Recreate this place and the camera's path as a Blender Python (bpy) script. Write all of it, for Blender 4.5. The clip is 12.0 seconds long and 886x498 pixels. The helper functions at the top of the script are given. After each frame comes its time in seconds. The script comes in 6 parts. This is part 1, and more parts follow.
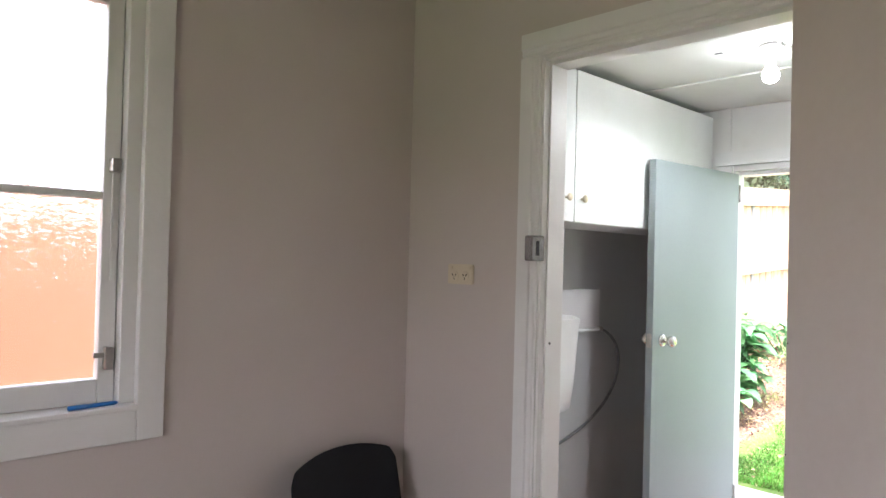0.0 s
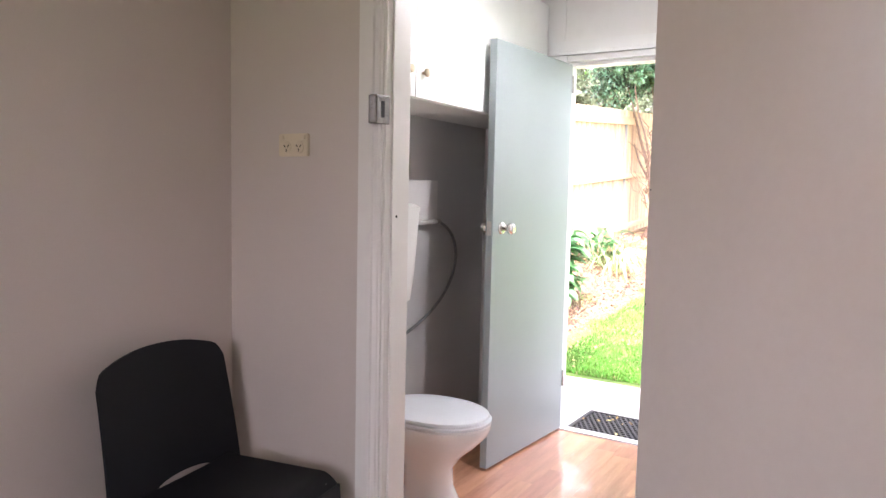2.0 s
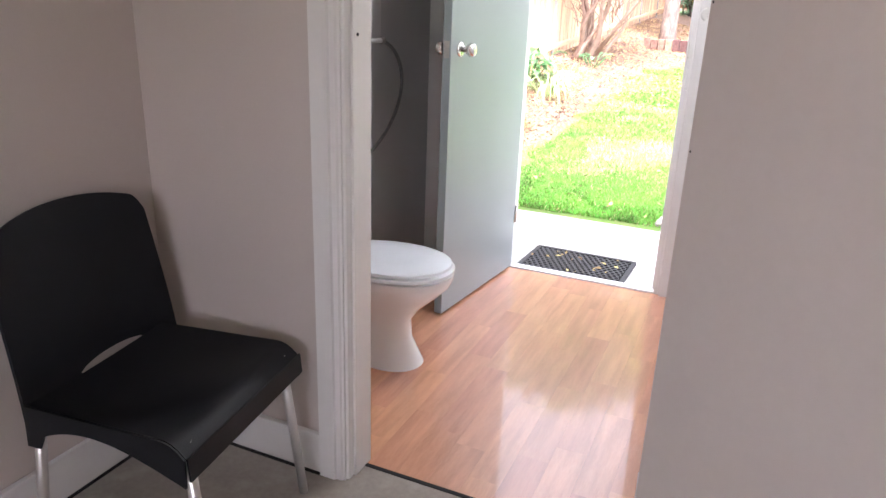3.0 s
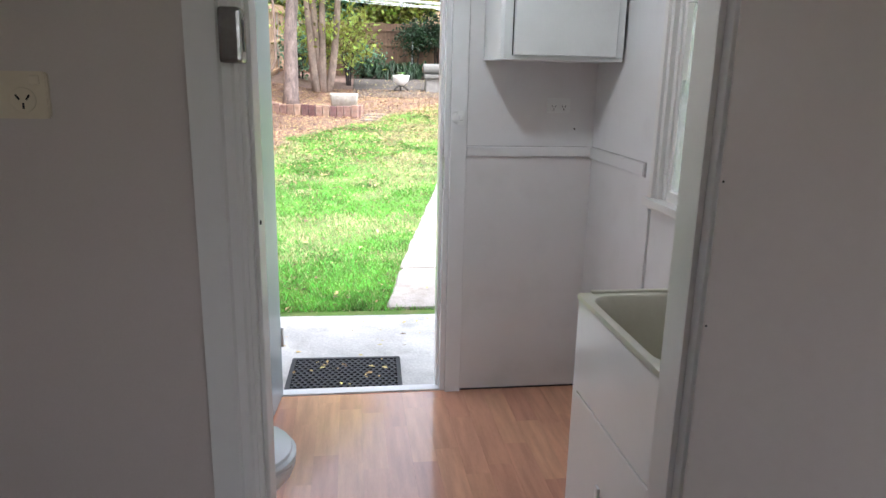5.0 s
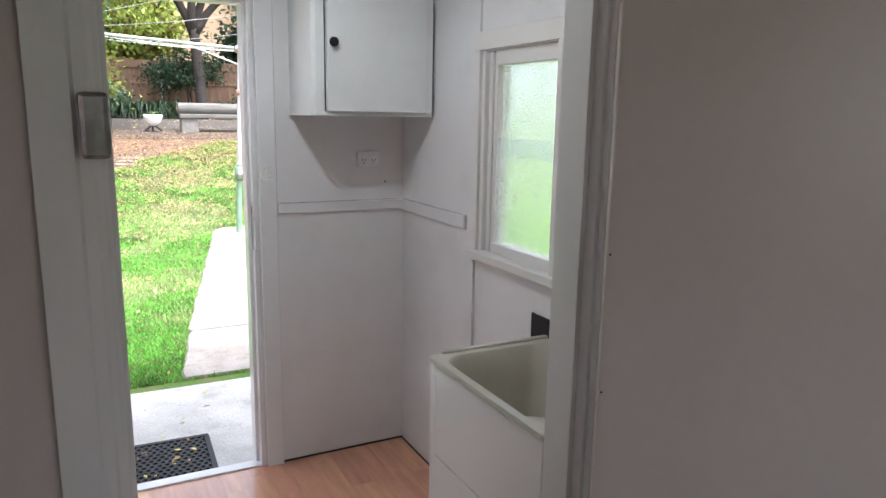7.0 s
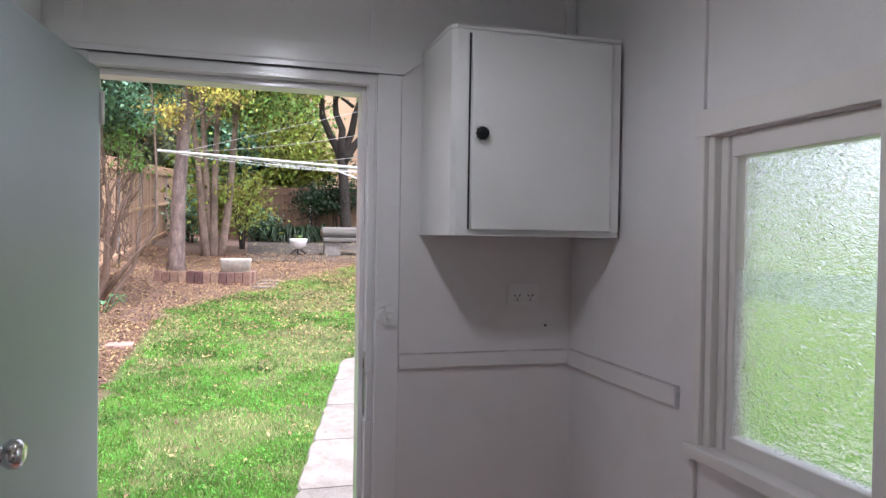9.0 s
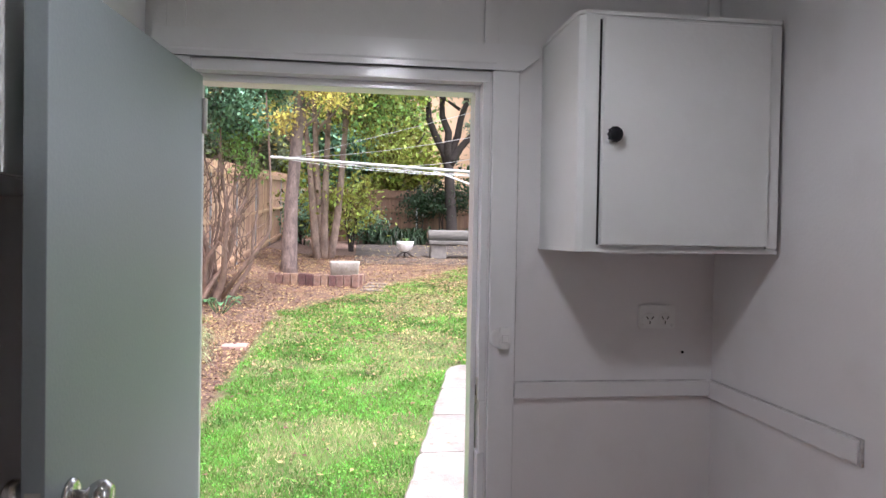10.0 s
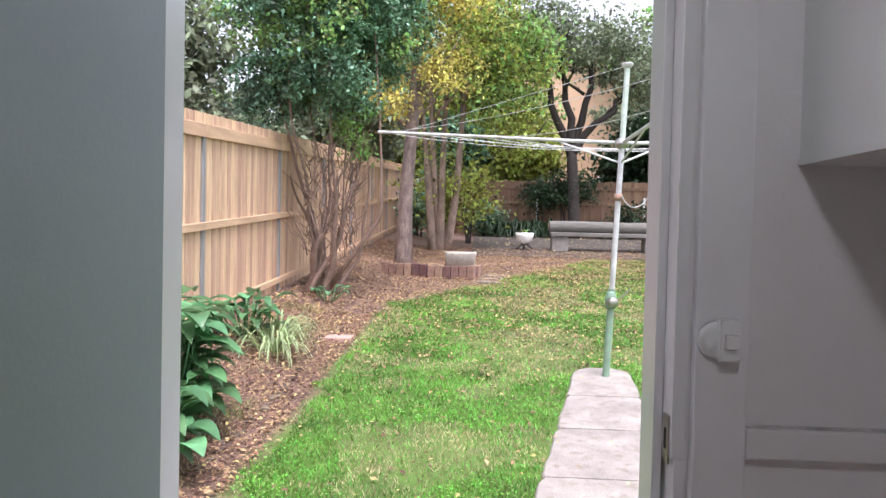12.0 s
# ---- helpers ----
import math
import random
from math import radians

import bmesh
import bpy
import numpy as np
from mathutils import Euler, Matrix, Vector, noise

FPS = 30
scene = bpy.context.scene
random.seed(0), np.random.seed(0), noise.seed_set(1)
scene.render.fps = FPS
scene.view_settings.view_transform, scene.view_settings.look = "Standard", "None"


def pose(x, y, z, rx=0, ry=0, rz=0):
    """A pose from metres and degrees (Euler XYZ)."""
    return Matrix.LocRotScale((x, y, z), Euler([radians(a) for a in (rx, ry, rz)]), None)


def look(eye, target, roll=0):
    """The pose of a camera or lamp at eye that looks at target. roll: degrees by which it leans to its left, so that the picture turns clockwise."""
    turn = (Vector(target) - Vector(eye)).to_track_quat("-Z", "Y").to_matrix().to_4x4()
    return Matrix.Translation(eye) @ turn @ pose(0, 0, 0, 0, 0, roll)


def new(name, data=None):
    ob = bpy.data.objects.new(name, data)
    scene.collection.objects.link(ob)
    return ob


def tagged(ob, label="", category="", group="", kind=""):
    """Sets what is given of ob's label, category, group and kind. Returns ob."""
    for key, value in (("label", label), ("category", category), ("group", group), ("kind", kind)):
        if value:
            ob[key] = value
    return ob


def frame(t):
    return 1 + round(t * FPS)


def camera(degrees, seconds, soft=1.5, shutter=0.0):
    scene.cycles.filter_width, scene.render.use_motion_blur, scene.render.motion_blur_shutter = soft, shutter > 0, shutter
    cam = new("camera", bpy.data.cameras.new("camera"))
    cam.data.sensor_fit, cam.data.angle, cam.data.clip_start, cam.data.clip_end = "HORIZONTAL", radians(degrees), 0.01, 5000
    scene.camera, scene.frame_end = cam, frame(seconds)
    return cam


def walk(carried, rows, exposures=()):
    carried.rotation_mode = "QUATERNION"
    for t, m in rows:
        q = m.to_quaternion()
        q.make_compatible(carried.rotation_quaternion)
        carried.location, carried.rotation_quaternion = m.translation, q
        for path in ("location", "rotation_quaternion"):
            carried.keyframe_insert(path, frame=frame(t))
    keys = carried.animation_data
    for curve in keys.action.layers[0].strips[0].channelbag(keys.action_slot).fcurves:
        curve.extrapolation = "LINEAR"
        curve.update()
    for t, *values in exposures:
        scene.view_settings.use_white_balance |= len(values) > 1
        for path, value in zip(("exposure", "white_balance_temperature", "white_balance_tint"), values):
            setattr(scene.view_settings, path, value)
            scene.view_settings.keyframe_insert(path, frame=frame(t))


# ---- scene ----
cam = camera(65.3, 12.0)
PATH = [
    (0, (0.817, -3.681, 1.496), (-0.620, -2.290, 1.525), 1.5),
    (0.5, (0.820, -3.705, 1.482), (-0.476, -2.183, 1.523), 1.4),
    (1, (0.795, -3.714, 1.453), (-0.395, -2.107, 1.498), 1.4),
    (1.5, (0.736, -3.659, 1.376), (-0.372, -1.995, 1.418), 1.2),
    (2, (0.628, -3.545, 1.309), (-0.404, -1.839, 1.14), 1.2),
    (2.5, (0.493, -3.418, 1.273), (-0.401, -1.704, 0.762), 1.4),
    (2.7, (0.426, -3.375, 1.275), (-0.415, -1.673, 0.645), 1.6),
    (4.3, (-0.191, -3.077, 1.460), (-0.357, -1.193, 0.810), 1.0),
    (4.5, (-0.251, -3.061, 1.470), (-0.295, -1.156, 0.864), 1.5),
    (5, (-0.412, -3.063, 1.486), (-0.147, -1.141, 0.998), 1.2),
    (5.5, (-0.525, -3.065, 1.489), (0.051, -1.204, 1.036), 1.2),
    (6, (-0.578, -3.054, 1.497), (0.197, -1.266, 1.046), 1.2),
    (6.5, (-0.595, -3.025, 1.522), (0.263, -1.274, 1.078), 1.2),
    (7, (-0.604, -2.906, 1.558), (0.299, -1.163, 1.180), 1.0),
    (7.2, (-0.576, -2.834, 1.582), (0.338, -1.085, 1.258), 1.1),
    (8.8, (-0.352, -2.130, 1.544), (0.254, -0.224, 1.509), 0.8),
    (9, (-0.352, -2.081, 1.544), (0.201, -0.159, 1.511), 0.9),
    (9.5, (-0.361, -1.983, 1.544), (0.069, -0.030, 1.512), 0.9),
    (10, (-0.340, -1.872, 1.578), (-0.083, 0.111, 1.545), 1.0),
    (10.5, (-0.292, -1.689, 1.559), (-0.236, 0.310, 1.520), 1.0),
    (11, (-0.262, -1.530, 1.506), (-0.320, 0.469, 1.467), 1.2),
    (11.5, (-0.267, -1.254, 1.474), (-0.348, 0.743, 1.425), 1.1),
    (12, (-0.283, -0.992, 1.448), (-0.368, 1.005, 1.397), 1.3),
]
walk(cam, [(t, look(eye, target, roll)) for t, eye, target, roll in PATH],
     exposures=((0, 3.5, 6200, 15), (0.6, 3.7, 6450, 21), (2, 3.75, 6450, 23), (2.7, 3.7, 6350, 22), (4.3, 2.7, 6050, 13), (5.5, 2.42, 5950, 13), (7.2, 2.38, 6050, 15), (9, 1.72, 6050, 22), (10, 1.88, 6150, 23), (10.5, 1.88, 6200, 23), (11.2, 1.74, 6200, 23), (12, 1.48, 6150, 22)))

# ---- light ----
world = bpy.data.worlds.new("sky")
scene.world = world
world.use_nodes = True
_n = world.node_tree.nodes
_sky = _n.new("ShaderNodeTexSky")
_sky.sky_type = "NISHITA"
_sky.sun_disc = False
_sky.sun_elevation = radians(66)
_sky.sun_rotation = radians(155)
_sky.air_density, _sky.dust_density = 1.0, 3.0
_hs = _n.new("ShaderNodeHueSaturation")
_hs.inputs["Saturation"].default_value = 0.3
world.node_tree.links.new(_sky.outputs[0], _hs.inputs["Color"])
world.node_tree.links.new(_hs.outputs[0], _n["Background"].inputs[0])
_n["Background"].inputs[1].default_value = 0.15
_sd = bpy.data.lights.new("sun", "SUN")
_sd.energy, _sd.angle, _sd.color = 1.6, radians(24), (1.0, 0.98, 0.95)
sun = new("sun", _sd)
sun.matrix_world = look((4, -8, 20), (0, 0, 0))
_ld = bpy.data.lights.new("ceiling_bulb_light", "SPOT")
_ld.energy, _ld.shadow_soft_size, _ld.color = 10.5, 0.036, (0.97, 1.0, 0.98)
_ld.spot_size, _ld.spot_blend = radians(178), 0.45
bulb_light = new("ceiling_bulb_light", _ld)
bulb_light.location = (-0.213, -0.97, 2.23)
# fill lamp at an unseen south window, added to brighten the kitchen
_ad = bpy.data.lights.new("south_window_light", "AREA")
_ad.shape, _ad.size, _ad.size_y, _ad.energy, _ad.color = "RECTANGLE", 1.3, 1.0, 0.38, (1.0, 0.93, 0.86)
south_light = new("south_window_light", _ad)
south_light.matrix_world = look((0.55, -5.62, 1.6), (0.55, -2.0, 1.4))


# ---- helpers of this scene ----
def link_mesh(name, bm, mat):
    me = bpy.data.meshes.new(name)
    bm.to_mesh(me)
    bm.free()
    if mat:
        me.materials.append(mat)
    return new(name, me)


def part(name, bm, material, parent, label=""):
    ob = link_mesh(name, bm, material)
    ob.parent = parent
    if label:
        ob["label"] = label
    return ob


def smooth(bm, angle=35):
    lim = radians(angle)
    for f in bm.faces:
        f.smooth = True
    for e in bm.edges:
        if len(e.link_faces) == 2 and e.calc_face_angle(0) > lim:
            e.smooth = False
    return bm


def add_box(bm, x0, x1, y0, y1, z0, z1, bevel=0.0):
    r = bmesh.ops.create_cube(bm, size=1)
    vs = r["verts"]
    for v in vs:
        v.co = Vector(((x0 + x1) / 2 + v.co.x * (x1 - x0), (y0 + y1) / 2 + v.co.y * (y1 - y0), (z0 + z1) / 2 + v.co.z * (z1 - z0)))
    if bevel > 0:
        es = list({e for v in vs for e in v.link_edges})
        bmesh.ops.bevel(bm, geom=es, offset=bevel, segments=2, affect="EDGES", profile=0.6)
    return bm


def box(x0, x1, y0, y1, z0, z1, bevel=0.0):
    return add_box(bmesh.new(), x0, x1, y0, y1, z0, z1, bevel)


def structure(name, bm, mat, label, category=""):
    return tagged(link_mesh(name, bm, mat), label, category or name.split("_")[0], kind="structure")


def empty(name, x=0, y=0, z=0):
    ob = new(name)
    ob.location = (x, y, z)
    return ob


# ---- materials ----
def material(name, color, rough=0.5, metal=0.0, var=0.12, scale=3.0, fine=90.0, bump=0.06, stain=None, stain_amount=0.5, gvar=0.0, coat=0.0, stretch=None):
    m = bpy.data.materials.new(name)
    m.use_nodes = True
    nt = m.node_tree
    N, L = nt.nodes, nt.links
    b = N["Principled BSDF"]
    b.inputs["Metallic"].default_value = metal
    if coat:
        b.inputs["Coat Weight"].default_value = coat
    tc = N.new("ShaderNodeTexCoord")
    n1 = N.new("ShaderNodeTexNoise")
    n1.inputs["Scale"].default_value, n1.inputs["Detail"].default_value = scale, 5
    n2 = N.new("ShaderNodeTexNoise")
    n2.inputs["Scale"].default_value, n2.inputs["Detail"].default_value = fine, 3
    vec = tc.outputs["Object"]
    if gvar:
        oj = N.new("ShaderNodeObjectInfo")
        sc = N.new("ShaderNodeMath")
        sc.operation = "MULTIPLY"
        sc.inputs[1].default_value = 37.0
        L.new(oj.outputs["Random"], sc.inputs[0])
        va = N.new("ShaderNodeVectorMath")
        L.new(vec, va.inputs[0])
        L.new(sc.outputs[0], va.inputs[1])
        vec = va.outputs[0]
    if stretch:
        mp = N.new("ShaderNodeMapping")
        mp.inputs["Scale"].default_value = stretch
        L.new(vec, mp.inputs[0])
        vec = mp.outputs[0]
    L.new(vec, n1.inputs["Vector"])
    L.new(vec, n2.inputs["Vector"])
    r = N.new("ShaderNodeValToRGB")
    lo = [max(0, c * (1 - var)) for c in color]
    hi = [min(1, c * (1 + var)) for c in color]
    r.color_ramp.elements[0].position, r.color_ramp.elements[0].color = 0.3, (*lo, 1)
    r.color_ramp.elements[1].position, r.color_ramp.elements[1].color = 0.7, (*hi, 1)
    L.new(n1.outputs["Fac"], r.inputs["Fac"])
    out = r.outputs["Color"]
    mx = N.new("ShaderNodeMix")
    mx.data_type, mx.blend_type = "RGBA", "OVERLAY"
    mx.inputs[0].default_value = min(1.0, var * 1.6)
    L.new(out, mx.inputs[6])
    L.new(n2.outputs["Color"], mx.inputs[7])
    bw = N.new("ShaderNodeRGBToBW")
    L.new(n2.outputs["Color"], bw.inputs[0])
    L.new(bw.outputs[0], mx.inputs[7])
    out = mx.outputs[2]
    if stain:
        n3 = N.new("ShaderNodeTexNoise")
        n3.inputs["Scale"].default_value, n3.inputs["Detail"].default_value = scale * 2.7, 8
        L.new(tc.outputs["Object"], n3.inputs["Vector"])
        r3 = N.new("ShaderNodeValToRGB")
        r3.color_ramp.elements[0].position, r3.color_ramp.elements[1].position = 0.52, 0.72
        L.new(n3.outputs["Fac"], r3.inputs["Fac"])
        ml = N.new("ShaderNodeMath")
        ml.operation = "MULTIPLY"
        ml.inputs[1].default_value = stain_amount
        L.new(r3.outputs["Color"], ml.inputs[0])
        m3 = N.new("ShaderNodeMix")
        m3.data_type = "RGBA"
        L.new(ml.outputs[0], m3.inputs[0])
        L.new(out, m3.inputs[6])
        m3.inputs[7].default_value = (*stain, 1)
        out = m3.outputs[2]
    if gvar:
        oi = N.new("ShaderNodeObjectInfo")
        ge = N.new("ShaderNodeNewGeometry")
        ad = N.new("ShaderNodeMath")
        ad.operation = "ADD"
        L.new(oi.outputs["Random"], ad.inputs[0])
        L.new(ge.outputs["Random Per Island"], ad.inputs[1])
        fr = N.new("ShaderNodeMath")
        fr.operation = "FRACT"
        L.new(ad.outputs[0], fr.inputs[0])
        mr = N.new("ShaderNodeMapRange")
        mr.inputs[3].default_value, mr.inputs[4].default_value = 1 - gvar, 1 + gvar
        L.new(fr.outputs[0], mr.inputs[0])
        hv = N.new("ShaderNodeHueSaturation")
        L.new(mr.outputs[0], hv.inputs["Value"])
        L.new(out, hv.inputs["Color"])
        mh = N.new("ShaderNodeMapRange")
        mh.inputs[3].default_value, mh.inputs[4].default_value = 0.5 - gvar * 0.06, 0.5 + gvar * 0.06
        L.new(fr.outputs[0], mh.inputs[0])
        L.new(mh.outputs[0], hv.inputs["Hue"])
        out = hv.outputs["Color"]
    L.new(out, b.inputs["Base Color"])
    rr = N.new("ShaderNodeMapRange")
    rr.inputs[3].default_value, rr.inputs[4].default_value = max(0.02, rough * 0.93), min(1, rough * 1.07)
    L.new(n1.outputs["Fac"], rr.inputs[0])
    L.new(rr.outputs[0], b.inputs["Roughness"])
    if bump:
        bp = N.new("ShaderNodeBump")
        bp.inputs["Strength"].default_value, bp.inputs["Distance"].default_value = bump, 0.01
        L.new(n2.outputs["Fac"], bp.inputs["Height"])
        L.new(bp.outputs[0], b.inputs["Normal"])
    return m


def glass(name, tint, rough, wave, wscale, stretch=(1, 1, 1)):
    m = bpy.data.materials.new(name)
    m.use_nodes = True
    N, L = m.node_tree.nodes, m.node_tree.links
    b = N["Principled BSDF"]
    b.inputs["Base Color"].default_value = (*tint, 1)
    b.inputs["Transmission Weight"].default_value = 1
    b.inputs["Roughness"].default_value = rough
    b.inputs["IOR"].default_value = 1.45
    tc = N.new("ShaderNodeTexCoord")
    mp = N.new("ShaderNodeMapping")
    mp.inputs["Scale"].default_value = stretch
    n = N.new("ShaderNodeTexNoise")
    n.inputs["Scale"].default_value, n.inputs["Detail"].default_value, n.inputs["Distortion"].default_value = wscale, 2, 1.5
    bp = N.new("ShaderNodeBump")
    bp.inputs["Strength"].default_value, bp.inputs["Distance"].default_value = wave, 0.004
    L.new(tc.outputs["Object"], mp.inputs[0])
    L.new(mp.outputs[0], n.inputs["Vector"])
    L.new(n.outputs["Fac"], bp.inputs["Height"])
    L.new(bp.outputs[0], b.inputs["Normal"])
    return m


def emitter(name, color, strength):
    m = bpy.data.materials.new(name)
    m.use_nodes = True
    b = m.node_tree.nodes["Principled BSDF"]
    b.inputs["Base Color"].default_value = (*color, 1)
    b.inputs["Emission Color"].default_value = (*color, 1)
    b.inputs["Emission Strength"].default_value = strength
    return m


M_KWALL = material("kitchen_wall_paint", (0.58, 0.505, 0.465), 0.62, var=0.03, scale=1.2, fine=220, bump=0.05)
M_LWALL = material("laundry_wall_paint", (0.75, 0.735, 0.735), 0.5, var=0.03, scale=2.0, fine=140, bump=0.06, stain=(0.52, 0.49, 0.47), stain_amount=0.18)
M_GREYWALL = material("grey_wall_paint", (0.60, 0.605, 0.61), 0.45, var=0.04, scale=2, fine=150, bump=0.06)
M_CEIL = material("ceiling_paint", (0.66, 0.66, 0.63), 0.6, var=0.04, scale=2, fine=120, bump=0.05, stain=(0.5, 0.49, 0.45), stain_amount=0.25)
M_TRIM = material("gloss_white_trim", (0.74, 0.715, 0.69), 0.38, var=0.03, scale=4, fine=60, bump=0.05, stain=(0.5, 0.45, 0.4), stain_amount=0.04)
M_LEAFDOOR = material("grey_green_door_paint", (0.285, 0.33, 0.34), 0.36, var=0.04, scale=2.5, fine=130, bump=0.05)
M_KDOOR = material("satin_door_paint", (0.58, 0.51, 0.465), 0.3, var=0.03, scale=2, fine=40, bump=0.05)
M_DARK = material("dark_hole", (0.015, 0.014, 0.014), 0.8, var=0.2)

# ---- setting: house ----
KX0, KX1, KY0, KY1 = -1.23, 2.3, -5.6, -1.885
LY0, LX1 = -1.767, 0.69
KC, LC = 2.75, 2.345


def wall_with_hole(axis, a0, a1, t0, t1, z0, z1, holes):
    """Wall along axis ('x' or 'y') from a0 to a1, thickness t0..t1, with rectangular holes (h0, h1, hz0, hz1)."""
    bm = bmesh.new()
    cuts = sorted({a0, a1, *[h for q in holes for h in q[:2]]})
    for p, q in zip(cuts, cuts[1:]):
        spans = [(z0, z1)]
        for h0, h1, hz0, hz1 in holes:
            if h0 <= p + 1e-6 and h1 >= q - 1e-6:
                out = []
                for s0, s1 in spans:
                    if hz0 > s0:
                        out.append((s0, min(hz0, s1)))
                    if hz1 < s1:
                        out.append((max(hz1, s0), s1))
                spans = out
        for s0, s1 in spans:
            if axis == "x":
                add_box(bm, p, q, t0, t1, s0, s1)
            else:
                add_box(bm, t0, t1, p, q, s0, s1)
    bmesh.ops.remove_doubles(bm, verts=bm.verts, dist=1e-5)
    return bm


DO0, DO1, DH = -0.585, 0.257, 2.166      # kitchen doorway
BO0, BO1, BH = -0.775, 0.026, 2.045      # back doorway (structural)
KWY0, KWY1, KWZ0, KWZ1 = -4.695, -2.916, 1.046, 2.255
RWY0, RWY1, RWZ0, RWZ1 = -1.165, -0.69, 1.055, 1.785

structure("wall_kitchen_laundry", wall_with_hole("x", -1.45, KX1 + .2, KY1, LY0, 0, KC + .1, [(DO0 - .02, DO1 + .02, 0, DH + .02)]), M_KWALL, "warm grey painted wall between kitchen and laundry", "wall")
structure("wall_kitchen_west", wall_with_hole("y", KY0 - .2, KY1, -1.45, KX0, 0, KC + .1, [(KWY0, KWY1, KWZ0, KWZ1)]), M_KWALL, "warm grey painted kitchen wall with a window", "wall")
structure("wall_kitchen_south", wall_with_hole("x", KX0, KX1 + .2, KY0 - .2, KY0, 0, KC + .1, [(-0.2, 1.3, 1.0, 2.2)]), M_KWALL, "warm grey painted kitchen wall", "wall")
structure("wall_kitchen_east", box(KX1, KX1 + .2, KY0, KY1, 0, KC + .1), M_KWALL, "plain painted kitchen wall", "wall")
structure("ceiling_kitchen", box(KX0, KX1, KY0, KY1, KC, KC + .1), M_CEIL, "plain white kitchen ceiling", "ceiling")
structure("wall_laundry_west", box(-1.45, -1.25, LY0, 0.12, 0, LC + .1), M_GREYWALL, "grey painted laundry wall behind the toilet", "wall")
structure("wall_laundry_east", wall_with_hole("y", LY0, 0.12, LX1, LX1 + .12, 0, LC + .1, [(RWY0, RWY1, RWZ0, RWZ1)]), M_LWALL, "white painted sheet wall of the laundry with a window", "wall")
structure("wall_laundry_north", wall_with_hole("x", -1.25, LX1, 0, 0.12, 0, LC + .1, [(BO0, BO1, 0, BH)]), M_LWALL, "white painted sheet wall with the back doorway", "wall")
structure("ceiling_laundry", box(-1.25, LX1, LY0, 0, LC, LC + .1), M_CEIL, "white painted sheet ceiling with cover strips", "ceiling")
structure("roof", box(-1.75, KX1 + .5, KY0 - .5, 0.45, KC + .14, KC + .3), M_TRIM, "flat roof over the house", "roof")
M_WOOD = material("vinyl_wood", (0.63, 0.315, 0.195), 0.26, coat=0.7, var=0.14, scale=5, fine=60, bump=0.03, gvar=0.09, stretch=(6, 0.6, 1))
M_KFLOOR = material("kitchen_vinyl", (0.33, 0.29, 0.25), 0.4, var=0.15, scale=5, fine=70, bump=0.05, stain=(0.45, 0.42, 0.38), stain_amount=0.5)
M_CHROME = material("worn_chrome", (0.72, 0.70, 0.67), 0.18, 1.0, var=0.06, scale=20, bump=0.02)
M_STEEL = material("brushed_steel", (0.45, 0.43, 0.40), 0.32, 1.0, var=0.1, scale=20, bump=0.03)
M_BLACK = material("black_plastic", (0.007, 0.008, 0.011), 0.5, var=0.2, scale=6, fine=300, bump=0.12)
M_BLACK.node_tree.nodes["Principled BSDF"].inputs["Specular IOR Level"].default_value = 0.3
M_ALU = material("aluminium_tube", (0.66, 0.64, 0.62), 0.35, 0.8, var=0.05, scale=10, bump=0.02)
M_CREAM = material("cream_plastic", (0.66, 0.56, 0.42), 0.35, var=0.04, scale=12, bump=0.01)
M_WHITEP = material("white_plastic", (0.80, 0.80, 0.79), 0.36, var=0.02, scale=12, bump=0.01)
M_CERAMIC = material("white_ceramic", (0.82, 0.82, 0.82), 0.12, var=0.02, scale=4, bump=0.0)
M_SEAT = material("pale_seat_plastic", (0.72, 0.75, 0.78), 0.25, var=0.02, scale=5, bump=0.0)
M_CAB = material("white_cabinet_paint", (0.77, 0.78, 0.77), 0.36, var=0.03, scale=3, fine=80, bump=0.05, stain=(0.55, 0.52, 0.48), stain_amount=0.1)
M_TUBCAB = material("white_enamel_steel", (0.84, 0.82, 0.80), 0.22, var=0.02, scale=3, fine=50, bump=0.02)
M_TUB = material("cream_tub_plastic", (0.58, 0.555, 0.47), 0.35, var=0.05, scale=6, bump=0.02)
M_HOSE = material("grey_braided_hose", (0.25, 0.26, 0.27), 0.4, 0.3, var=0.2, scale=60, bump=0.1)
M_RUBBER = material("black_rubber", (0.022, 0.022, 0.025), 0.6, var=0.3, scale=20, bump=0.1)
M_BLUE = material("blue_plastic", (0.02, 0.16, 0.45), 0.3, var=0.05)
M_BULB = emitter("lit_bulb", (0.95, 1.0, 0.97), 14.0)
G_RAIN = glass("rippled_window_glass", (1, 1, 1), 0.04, 0.55, 42, (1, 1, 2.4))
G_FROST = glass("frosted_window_glass", (0.94, 0.98, 1), 0.16, 0.6, 48, (1, 1, 2.2))


def rrect(hx, hy, r, n=6):
    """Rounded rectangle outline, counter-clockwise, 4 * (n + 1) points."""
    pts = []
    for cx, cy, a0 in ((hx - r, hy - r, 0), (-hx + r, hy - r, 90), (-hx + r, -hy + r, 180), (hx - r, -hy + r, 270)):
        for i in range(n + 1):
            a = radians(a0 + 90 * i / n)
            pts.append((cx + r * math.cos(a), cy + r * math.sin(a)))
    return pts


